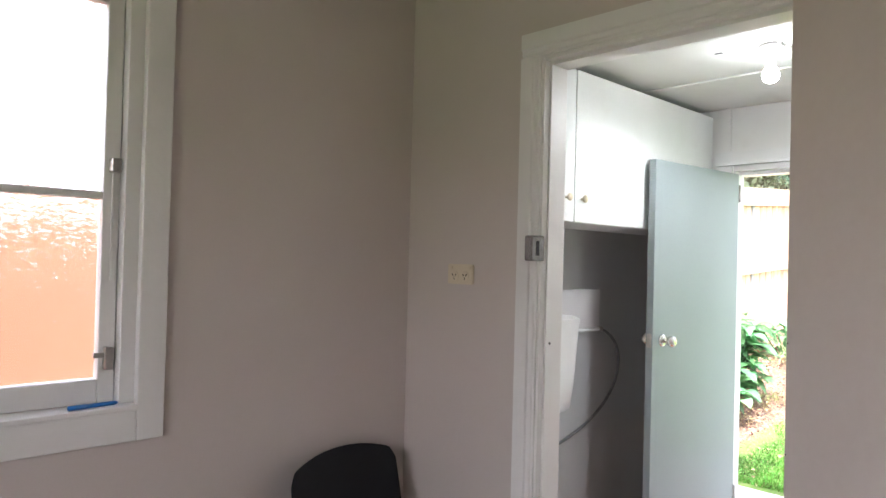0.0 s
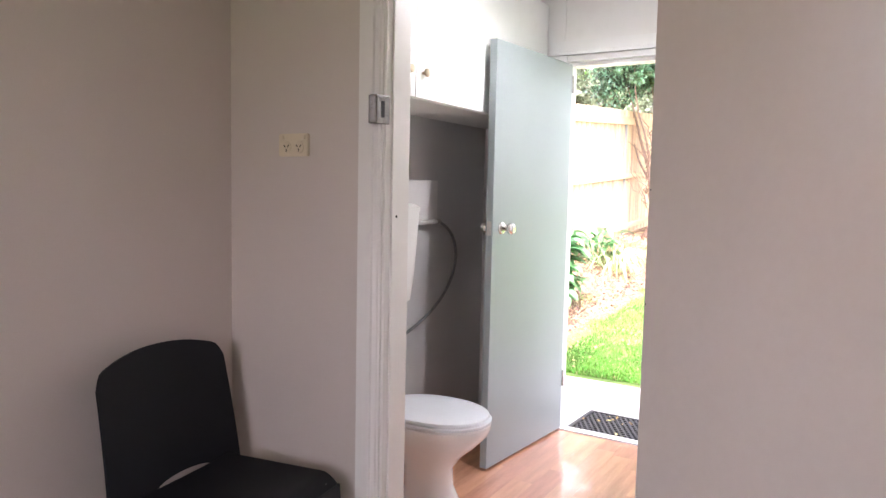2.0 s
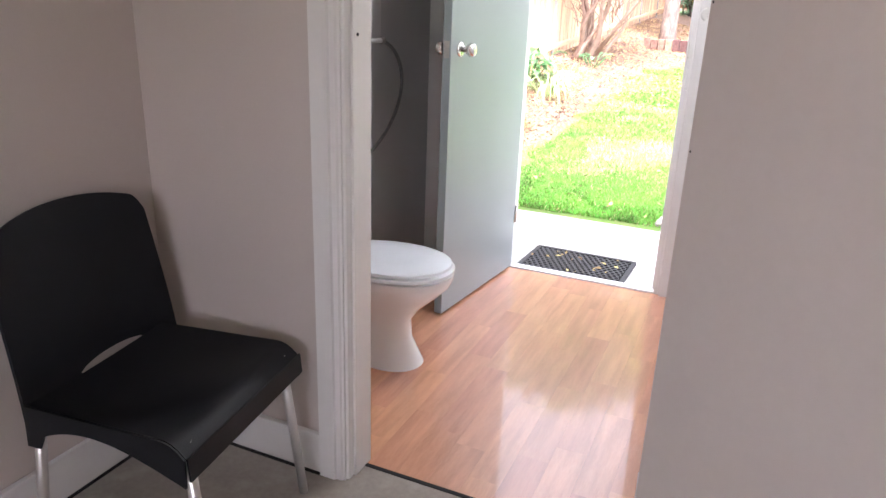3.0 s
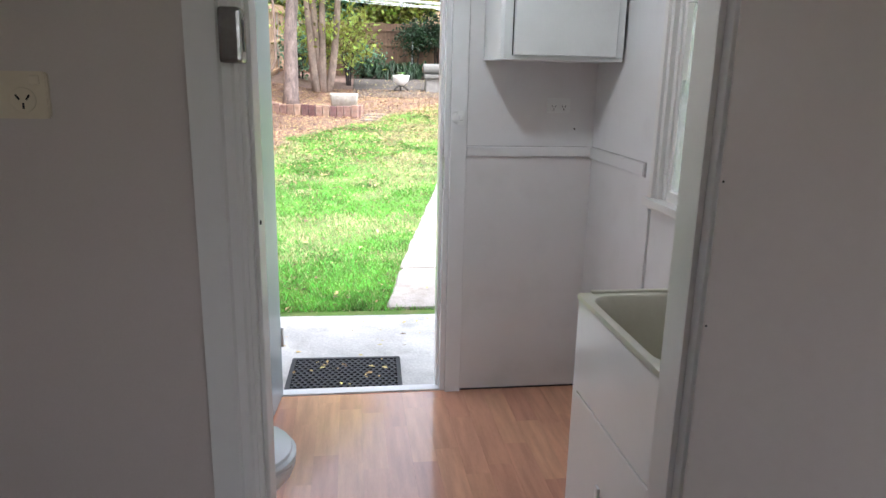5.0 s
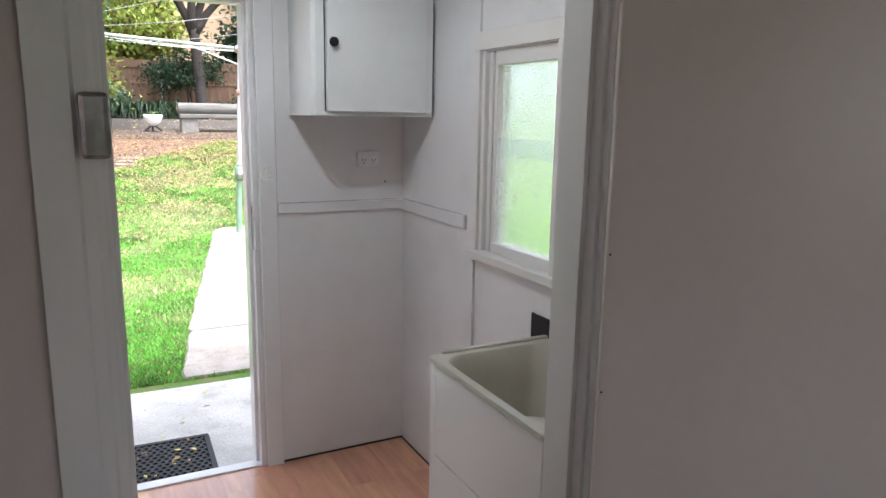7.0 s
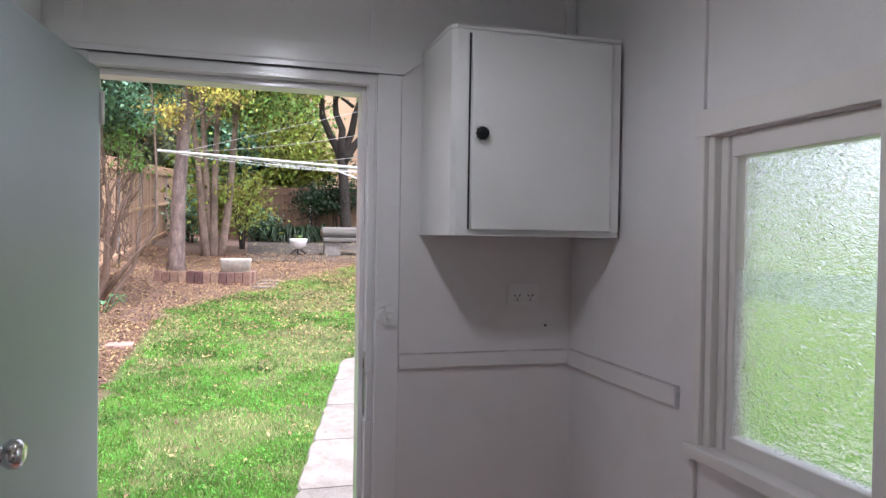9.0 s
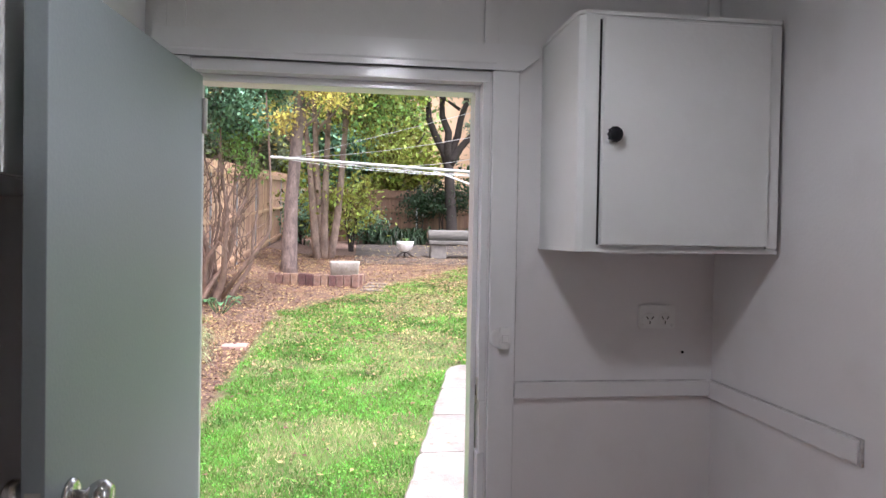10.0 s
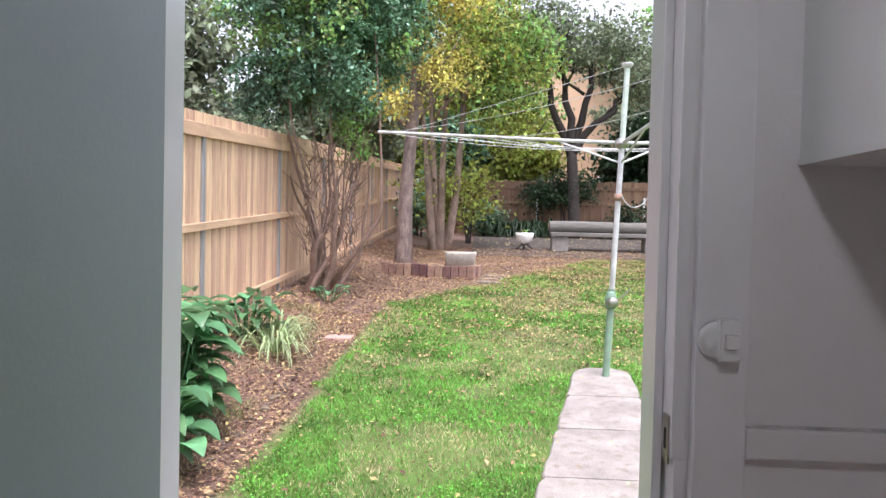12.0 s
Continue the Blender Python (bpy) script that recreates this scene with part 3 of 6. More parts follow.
structure("sheet_joint", box(0.104, 0.108, -0.004, 0, 1.185, 2.03), M_GAP, "dark paint joint beside the architrave", "trim")

# small east window
window_2 = tagged(empty("window_2", LX1, RWY1, RWZ0), "white painted small window with frosted glass", "window", kind="structure")
w2 = lambda bm: local(bm, window_2)
part("architrave", w2(box(LX1 - 0.014, LX1, RWY0 - 0.062, RWY1 + 0.03, RWZ1 + 0.004, RWZ1 + 0.068, 0.003)), M_TRIM, window_2)
part("architrave", w2(box(LX1 - 0.018, LX1 + .004, RWY1 - 0.012, RWY1 + 0.016, RWZ0 + 0.012, RWZ1 + 0.004, 0.003)), M_TRIM, window_2)
part("architrave", w2(box(LX1 - 0.018, LX1 + .01, RWY0 - 0.06, RWY0, RWZ0 - 0.02, RWZ1 + 0.004, 0.003)), M_TRIM, window_2)
part("window_sill", w2(box(LX1 - 0.035, LX1 + 0.08, RWY0 - 0.07, RWY1 + 0.03, RWZ0 - 0.018, RWZ0 + 0.012, 0.004)), M_TRIM, window_2)
part("window_frame", w2(box(LX1 - 0.006, LX1 + 0.06, RWY1 - 0.034, RWY1 - 0.012, RWZ0 + 0.012, RWZ1 + 0.002, 0.003)), M_TRIM, window_2)
part("sash_stile", w2(box(LX1 + 0.012, LX1 + 0.05, RWY1 - 0.058, RWY1 - 0.034, RWZ0 + 0.012, RWZ1, 0.003)), M_TRIM, window_2)
part("glazing_bead", w2(box(LX1 + 0.020, LX1 + 0.046, RWY1 - 0.078, RWY1 - 0.058, RWZ0 + 0.012, RWZ1, 0.003)), M_TRIM, window_2)
part("window_frame", w2(box(LX1 + 0.01, LX1 + 0.06, RWY0, RWY0 + 0.02, RWZ0 + 0.012, RWZ1, 0.003)), M_TRIM, window_2)
part("window_frame", w2(box(LX1 + 0.01, LX1 + 0.06, RWY0 + .02, RWY1 - .075, RWZ1 - 0.05, RWZ1, 0.003)), M_TRIM, window_2)
part("window_frame", w2(box(LX1 + 0.01, LX1 + 0.06, RWY0 + .02, RWY1 - .075, RWZ0 + 0.012, RWZ0 + 0.05, 0.003)), M_TRIM, window_2)
up = part("pane", w2(box(LX1 + 0.036, LX1 + 0.04, RWY0 + .018, RWY1 - .09, 1.42, RWZ1 - 0.045)), G_FROST, window_2, "frosted glass")
lo = part("pane", w2(box(LX1 + 0.024, LX1 + 0.028, RWY0 + .018, RWY1 - .072, RWZ0 + 0.045, 1.485)), G_FROST, window_2, "frosted glass")
up.visible_shadow = lo.visible_shadow = False
structure("wall_vent", box(LX1 - 0.004, LX1 + 0.002, -1.22, -1.066, 0.822, 0.92, 0.001), M_DARK, "dark vent hole behind the laundry tub", "vent")

lo_ = outlet("power_outlet", M_WHITEP, 0.108, 0.066, "white double power outlet on laundry wall")
lo_.location = (0.517, 0, 1.364)
for sx in (-1, 1):
    part("switch", lathe([(0, 0.004), (0.003, 0.004), (0.004, 0.003)], (sx * 0.044, -0.011, -0.024), (0, -1, 0), 12), M_WHITEP, lo_)
sw = tagged(empty("light_switch", 0.063, -0.02, 1.306), "white wall switch with round base on architrave", "light switch")
part("base", prism([(x + 0.008, z) for x, z in rrect(0.014, 0.030, 0.004, 3)], "y", -0.020, 0, 0.003), M_WHITEP, sw)
part("rocker", box(0.001, 0.016, -0.027, -0.020, -0.009, 0.009, 0.002), M_WHITEP, sw)
part("rocker_frame", box(-0.0005, 0.0175, -0.0208, -0.020, -0.0105, 0.0105), M_GAP, sw)
part("round_plate", lathe([(0, 0.026), (0.006, 0.026), (0.010, 0.022), (0.011, 0.015)], (-0.005, 0, 0), (0, -1, 0), 28), M_WHITEP, sw)
scw = tagged(empty("wall_screw", 0.599, 0, 1.262), "small dark screw hole in white wall", "screw")
part("head", lathe([(0, 0.004), (0.003, 0.004), (0.004, 0.002)], (0, 0, 0), (0, -1, 0), 10), M_DARK, scw)

# wall cabinet with rounded edge
wc = tagged(empty("wall_cabinet", 0.19, -0.3, 1.54), "white painted wooden wall cabinet with a rounded edge", "cabinet")
cl = lambda bm: local(bm, wc)
_o = [(0.172, 0.0), (0.173, -0.275), (0.178, -0.295), (0.192, -0.306), (0.222, -0.309), (0.676, -0.309), (0.676, 0.0)]
body = part("body", smooth(cl(prism(_o, "z", 1.560, 2.105)), 25), M_CAB, wc)
part("bottom_edge", cl(prism([(x - (0.003 if x < .2 else -.002), y - 0.004 if y < -0.1 else y) for x, y in _o], "z", 1.551, 1.560)), M_CAB, wc)
part("top_edge", cl(prism([(x - (0.003 if x < .2 else -.002), y - 0.005 if y < -0.1 else y) for x, y in _o], "z", 2.105, 2.114)), M_CAB, wc)
cdoor = part("cabinet_door", cl(box(0.229, 0.643, -0.328, -0.3105, 1.568, 2.094, 0.003)), M_CAB, wc)
part("door_gap", cl(box(0.2235, 0.2285, -0.3105, -0.3095, 1.568, 2.094)), M_DARK, wc)
part("edge_strip", cl(box(0.646, 0.675, -0.318, -0.3095, 1.564, 2.100, 0.002)), M_CAB, wc)
kn = part("knob", cl(lathe([(0, 0.006), (0.012, 0.006), (0.014, 0.0165), (0.02, 0.018), (0.026, 0.015), (0.028, 0.006)], (0.252, -0.328, 1.822), (0, -1, 0), 24)), M_BLACK, cdoor, "black fluted knob")
for k in range(10):
    a = 2 * math.pi * k / 10
    part("flute", cl(tube([(0.252 + 0.0165 * math.cos(a), -0.342, 1.822 + 0.0165 * math.sin(a)), (0.252 + 0.013 * math.cos(a), -0.3545, 1.822 + 0.013 * math.sin(a))], 0.003, 6)), M_BLACK, cdoor)

# overhead cabinets on the west wall
for y0, y1, nm in ((LY0, -1.290, 0), (-1.286, -0.014, 1)):
    oc = tagged(empty("overhead_cabinet", -1.25, (y0 + y1) / 2, 1.664), "white painted overhead cabinet above the toilet", "cabinet", "overhead cabinets")
    o_ = lambda bm: local(bm, oc)
    part("body", o_(box(-1.25, -0.895, y0, y1, 1.664, 2.302, 0.002)), M_CAB, oc)
    dr = part("cabinet_door", o_(box(-0.893, -0.875, y0 + 0.001, y1 - 0.001, 1.666, 2.304, 0.002)), M_CAB, oc)
    yk = y1 - 0.058 if nm == 0 else y0 + 0.047
    part("knob", o_(lathe([(0, 0.006), (0.012, 0.006), (0.016, 0.015), (0.024, 0.016), (0.029, 0.01), (0.03, 0.001)], (-0.875, yk, 1.764), (1, 0, 0), 18)), M_CREAM, dr, "cream round knob")

# grey-green back door leaf, open against the cabinet
bd = tagged(empty("back_door", -0.735, 0.002, 0), "flush grey-green painted back door standing open", "door")
bd.rotation_euler[2] = radians(-95.4)
part("leaf", box(0, 0.75, -0.037, 0, 0.012, 1.988, 0.002), M_LEAFDOOR, bd)
part("edge_strip", box(-0.003, 0.002, -0.036, -0.001, 0.012, 1.988, 0.001), M_TRIM, bd, "white painted hinge edge")
for s in (1, -1):
    y = 0 if s > 0 else -0.037
    rose = part("rose", lathe([(0, 0.03), (0.004, 0.03), (0.008, 0.024), (0.009, 0.012)], (0.672, y, 1.14), (0, s, 0), 24), M_CHROME, bd, "chrome door rose")
    part("door_knob", lathe([(0.008, 0.011), (0.028, 0.011), (0.034, 0.02), (0.045, 0.027), (0.058, 0.027), (0.066, 0.02), (0.068, 0.008)], (0.672, y, 1.14), (0, s, 0), 24), M_CHROME, rose)
part("latch", box(0.7485, 0.7515, -0.031, -0.007, 1.108, 1.173, 0.0008), M_STEEL, bd)
for z in (0.25, 1.84):
    part("hinge", lathe([(0, 0.0065), (0.09, 0.0065)], (-0.006, 0.004, z), (0, 0, 1), 10), M_TRIM, bd)

# toilet pan
TY = -1.185
tp = tagged(empty("toilet", -0.9, TY, 0), "white ceramic toilet pan with closed pale lid", "toilet")
tl = lambda bm: local(bm, tp)
_r = [(z * 0.97, *q) for z, *q in [(0, -0.845, .135, .105), (0.02, -0.85, .13, .10), (0.10, -0.865, .105, .085), (0.18, -0.87, .105, .085), (0.24, -0.862, .14, .105), (0.30, -0.85, .195, .145), (0.345, -0.842, .228, .17), (0.375, -0.84, .238, .18), (0.39, -0.84, .238, .18), (0.396, -0.84, .23, .172)]]
part("bowl", smooth(tl(loft([ellipse_ring(cx, TY, z, rx, ry, 36, 2.15) for z, cx, rx, ry in _r])), 50), M_CERAMIC, tp)
part("back_block", smooth(tl(loft([ellipse_ring(-1.06, TY, z, .10, ry, 28, 4) for z, ry in ((0.2, .07), (0.30, .11), (0.36, .15), (0.382, .155))])), 50), M_CERAMIC, tp)
part("seat_ring", smooth(tl(loft([ellipse_ring(-0.842, TY, z, rx, ry, 36, 2.1) for z, rx, ry in ((.385, .232, .175), (.388, .243, .185), (.399, .243, .185), (.402, .236, .178))])), 50), M_SEAT, tp)
part("lid", smooth(tl(loft([ellipse_ring(-0.846, TY, z, rx, ry, 36, 2.1) for z, rx, ry in ((.403, .226, .17), (.406, .236, .18), (.416, .234, .178), (.423, .21, .155), (.426, .12, .09))])), 50), M_SEAT, tp)
for s in (-1, 1):
    part("seat_hinge", tl(lathe([(0, 0.013), (0.05, 0.013)], (-1.065, TY + s * 0.075 - 0.025, 0.405), (0, 1, 0), 12)), M_WHITEP, tp)
tp.location.x += 0.02
cs = tagged(empty("cistern", -1.14, TY, 0.95), "white plastic wall-hung cistern with flush pipe", "cistern")
c_ = lambda bm: local(bm, cs)
part("tank", smooth(c_(loft([[(-1.148 + px, TY + py, z) for px, py in rrect(hx, hy, 0.035, 6)] for z, hx, hy in ((.86, .075, .165), (.875, .09, .18), (1.0, .096, .20), (1.25, .10, .225), (1.262, .10, .225))])), 45), M_WHITEP, cs)
part("lid", smooth(c_(loft([[(-1.146 + px, TY + py, z) for px, py in rrect(hx, hy, 0.04, 6)] for z, hx, hy in ((1.263, .103, .23), (1.285, .103, .23), (1.298, .085, .205))])), 45), M_WHITEP, cs)
part("button", c_(lathe([(0, .02), (.006, .02), (.008, .015)], (-1.13, TY, 1.298), (0, 0, 1), 18)), M_CHROME, cs)
part("flush_pipe", smooth(c_(tube([(-1.16, TY, .862), (-1.16, TY, .45), (-1.155, TY, .38), (-1.12, TY, .33)], .022, 14)), 40), M_WHITEP, cs)
cs.location.z -= 0.05
hs = tagged(empty("water_hose", -1.23, -0.60, 1.15), "grey braided flexible water hose on wall", "hose")
part("pipe", local(tube([(-1.16, -0.99, 1.150), (-1.215, -0.93, 1.150), (-1.225, -0.54, 1.150)], 0.011, 12), hs), M_WHITEP, hs)
part("hose", smooth(local(tube(bez((-1.225, -0.54, 1.150), (-1.215, -0.24, 1.08), (-1.215, -0.28, 0.70), (-1.235, -0.94, 0.585), 24), 0.008, 8), hs), 60), M_HOSE, hs)
part("nut", local(lathe([(0, .014), (.03, .014)], (-1.225, -0.555, 1.150), (0, 1, 0), 8), hs), M_STEEL, hs)
# lamplight on the wall, put in as a thin whiter sheet
structure("wall_sheet_joint", box(-1.25, -1.244, LY0 + .02, -0.515, 1.144, 1.357, 0.002), M_LWALL, "thin white sheet standing for the lamplit wall behind the cistern", "trim")

# laundry tub
lt_ = tagged(empty("laundry_tub", 0.48, -1.45, 0), "white steel laundry tub cabinet with cream basin", "laundry tub")
t_ = lambda bm: local(bm, lt_)
part("body", t_(box(0.275, 0.688, -1.185, -1.165, 0.04, 0.871, 0.003)), M_TUBCAB, lt_)
part("side_panel", t_(box(0.275, 0.688, -1.735, -1.715, 0.04, 0.871, 0.003)), M_TUBCAB, lt_)
part("back_panel", t_(box(0.68, 0.688, -1.715, -1.185, 0.04, 0.871, 0.003)), M_TUBCAB, lt_)
part("base_panel", t_(box(0.275, 0.68, -1.715, -1.185, 0.04, 0.06, 0.003)), M_TUBCAB, lt_)
part("kickboard", t_(box(0.30, 0.68, -1.72, -1.18, 0.0, 0.04)), M_DARK, lt_)
part("end_post", t_(box(0.264, 0.275, -1.20, -1.163, 0.04, 0.871, 0.002)), M_TUBCAB, lt_)
part("top_panel", t_(box(0.262, 0.275, -1.735, -1.203, 0.585, 0.869, 0.003)), M_TUBCAB, lt_)
tdoor = part("cabinet_door", t_(box(0.261, 0.275, -1.735, -1.203, 0.05, 0.580, 0.003)), M_TUBCAB, lt_)
hd = part("handle", t_(box(0.254, 0.2615, -1.45, -1.425, 0.30, 0.40, 0.003)), M_WHITEP, tdoor, "recessed white handle")
part("handle_recess", t_(box(0.2530, 0.2545, -1.445, -1.43, 0.31, 0.35)), M_ALU, hd)
_cx, _cy = 0.468, -1.45
rings = [[(_cx + px, _cy + py, z) for px, py in rrect(hx, hy, r, 8)] for hx, hy, r, z in (
    (.206, .284, .012, .872), (.211, .290, .013, .874), (.212, .291, .013, .885), (.210, .288, .014, .8895), (.188, .255, .07, .890), (.183, .25, .07, .884), (.172, .238, .075, .80), (.155, .22, .08, .66), (.10, .16, .07, .645))]
part("basin", smooth(t_(loft(rings, False, True)), 40), M_TUB, lt_, "cream moulded plastic basin")
part("ledge", t_(box(0.30, 0.68, -1.173, -1.156, 0.889, 0.897, 0.003)), M_TUB, lt_)

lt_.scale = (1, 1, 0.97)

# ceiling lamp
cl_ = tagged(empty("ceiling_lamp", -0.213, -0.97, LC), "bare lit bulb in a white batten holder on ceiling", "lamp")
part("base", lathe([(0, .045), (.012, .045), (.02, .036), (.022, .02)], (0, 0, 0), (0, 0, -1), 24), M_WHITEP, cl_)
part("holder", lathe([(.02, .02), (.06, .02), (.062, .017), (.075, .017)], (0, 0, 0), (0, 0, -1), 20), M_WHITEP, cl_)
part("bulb", lathe([(.073, .013), (.085, .016), (.098, .026), (.115, .031), (.132, .027), (.143, .014), (.146, .002)], (0, 0, 0), (0, 0, -1), 20), M_BULB, cl_)
structure("ceiling_mark", box(-0.42, -0.39, -1.0, -0.99, LC - 0.002, LC), M_DARK, "dark mark on ceiling sheet", "trim")

# laundry floor: vinyl planks
fl = structure("floor_laundry", box(-1.25, LX1, -1.80, 0.0, -0.06, -0.0042), M_WOOD, "orange-brown wood-look vinyl plank floor", "floor")
PW, PLn = 0.0975, 0.46


def plank_mesh(length):
    bm = box(0, PW - 0.0003, 0, length - 0.0003, -0.004, 0.0)
    me = bpy.data.meshes.new("plank")
    bm.to_mesh(me)
    bm.free()
    me.materials.append(M_WOOD)
    return me


_full, _lens = plank_mesh(PLn), {}
for i in range(20):
    y = -1.80 - random.uniform(0, 0.9) * PLn
    while y < 0:
        a, b = max(y, -1.80), min(y + PLn, 0.0)
        if b - a > 0.02:
            ln = round(b - a, 3)
            me = _full if abs(ln - PLn) < 1e-3 else _lens.setdefault(ln, None) or plank_mesh(ln)
            _lens[ln] = me
            ob = new("plank", me)
            ob.parent = fl
            ob.location = (-1.25 + i * PW, a, 0)
        y += PLn

# ---- garden ----
M_CONC = material("pale_concrete", (0.50, 0.485, 0.455), 0.88, var=0.24, scale=2.5, fine=70, bump=0.35, stain=(0.22, 0.2, 0.17), stain_amount=0.45)
M_PAVER = material("path_concrete", (0.29, 0.262, 0.235), 0.9, var=0.22, scale=5, fine=90, bump=0.6, stain=(0.19, 0.165, 0.13), stain_amount=0.75, gvar=0.05)
M_PINE = material("new_pine_paling", (0.50, 0.335, 0.225), 0.75, var=0.22, scale=6, fine=40, bump=0.2, gvar=0.26, stretch=(3, 3, 0.25))
M_PINER = material("new_pine_rail", (0.52, 0.35, 0.225), 0.75, var=0.16, scale=4, fine=40, bump=0.2, gvar=0.08, stretch=(3, 0.3, 3))
M_OLDP = material("weathered_paling", (0.23, 0.14, 0.09), 0.85, var=0.25, scale=5, fine=40, bump=0.3, gvar=0.22, stretch=(3, 3, 0.3))
M_POST = material("grey_galvanised_post", (0.30, 0.31, 0.32), 0.5, 0.4, var=0.1, scale=8)
M_BRICK = material("old_red_brick", (0.21, 0.12, 0.095), 0.85, var=0.25, scale=12, fine=60, bump=0.4, gvar=0.5, stain=(0.25, 0.22, 0.2), stain_amount=0.5)
M_STONE = material("grey_stone", (0.22, 0.205, 0.185), 0.85, var=0.2, scale=8, fine=60, bump=0.4, gvar=0.15)
M_TROUGH = material("mossy_concrete_trough", (0.38, 0.355, 0.31), 0.85, var=0.2, scale=6, fine=50, bump=0.4, stain=(0.2, 0.19, 0.12), stain_amount=0.5)
M_BARK = material("grey_brown_bark", (0.16, 0.12, 0.105), 0.9, var=0.5, scale=9, fine=45, bump=0.6, stretch=(1, 1, 0.4))
M_BARK2 = material("tan_bark", (0.22, 0.165, 0.13), 0.9, var=0.45, scale=7, fine=45, bump=0.5, stretch=(1, 1, 0.4))
M_TWIG = material("reddish_stem", (0.20, 0.135, 0.105), 0.85, var=0.25, scale=9, fine=45, bump=0.4)
M_DBARK = material("dark_bark", (0.035, 0.028, 0.024), 0.9, var=0.3, scale=9, fine=45, bump=0.5)
M_HOIST = material("green_enamel_post", (0.20, 0.31, 0.22), 0.5, var=0.15, scale=10, fine=60, bump=0.1, stain=(0.3, 0.25, 0.18), stain_amount=0.4)
M_GALV = material("pale_galvanised_tube", (0.56, 0.57, 0.57), 0.45, 0.35, var=0.2, scale=9, fine=60, bump=0.08, stain=(0.36, 0.33, 0.29), stain_amount=0.4)
M_LOG = material("grey_weathered_log", (0.135, 0.128, 0.115), 0.9, var=0.25, scale=6, fine=40, bump=0.4, stretch=(0.4, 3, 3))
M_DECK = material("grey_weathered_deck", (0.125, 0.108, 0.094), 0.85, var=0.2, scale=4, fine=50, bump=0.3, gvar=0.12)
M_PEACH = material("peach_render", (0.62, 0.42, 0.27), 0.8, var=0.06, scale=1, fine=40, bump=0.1)
M_TERRA = material("terracotta_brickwork", (0.33, 0.15, 0.085), 0.8, var=0.12, scale=1.2, fine=20, bump=0.1)
M_ROOFG = material("grey_metal_roof", (0.22, 0.235, 0.26), 0.5, 0.2, var=0.08, scale=2)


def foliage(name, color, rough=0.55, gv=0.4, patch=0.45, scale=2.2, thin=0.35):
    """Leaf material: glossy front, part of the light passing through the blade."""
    m = material(name, color, rough, var=patch, scale=scale, fine=9, bump=0, gvar=gv)
    N, L = m.node_tree.nodes, m.node_tree.links
    b = N["Principled BSDF"]
    tr = N.new("ShaderNodeBsdfTranslucent")
    L.new(b.inputs["Base Color"].links[0].from_socket, tr.inputs["Color"])
    mx = N.new("ShaderNodeMixShader")
    mx.inputs[0].default_value = thin
    L.new(b.outputs[0], mx.inputs[1])
    L.new(tr.outputs[0], mx.inputs[2])
    L.new(mx.outputs[0], N["Material Output"].inputs["Surface"])
    return m


F_DARK = foliage("deep_green_leaf", (0.115, 0.235, 0.125), 0.4, 0.85, thin=0.2)
F_MID = foliage("mid_green_leaf", (0.21, 0.32, 0.09), gv=0.8, thin=0.45)
F_YELL = foliage("yellow_autumn_leaf", (0.74, 0.62, 0.20), gv=0.45, thin=0.5)
F_LIME = foliage("yellow_green_leaf", (0.31, 0.34, 0.07), gv=0.8, thin=0.45)
F_EUC = foliage("grey_green_leaf", (0.20, 0.24, 0.15), gv=0.5)
F_BROAD = foliage("broad_green_leaf", (0.10, 0.235, 0.095), 0.35, 0.45)
F_STRAP = foliage("pale_striped_leaf", (0.36, 0.46, 0.23), 0.5, 0.3)
F_AGAP = foliage("dark_strap_leaf", (0.025, 0.055, 0.022), 0.5, 0.3)
F_GRASS = foliage("lawn_grass", (0.15, 0.34, 0.05), 0.65, 0.6, 0.6, 1.6)
F_STRAW = foliage("dry_grass", (0.46, 0.40, 0.235), 0.8, 0.4)
F_LITTER = foliage("fallen_brown_leaf", (0.29, 0.165, 0.10), 0.8, 0.85, thin=0.1)
F_LITTERY = foliage("fallen_yellow_leaf", (0.50, 0.38, 0.15), 0.75, 0.5, thin=0.1)


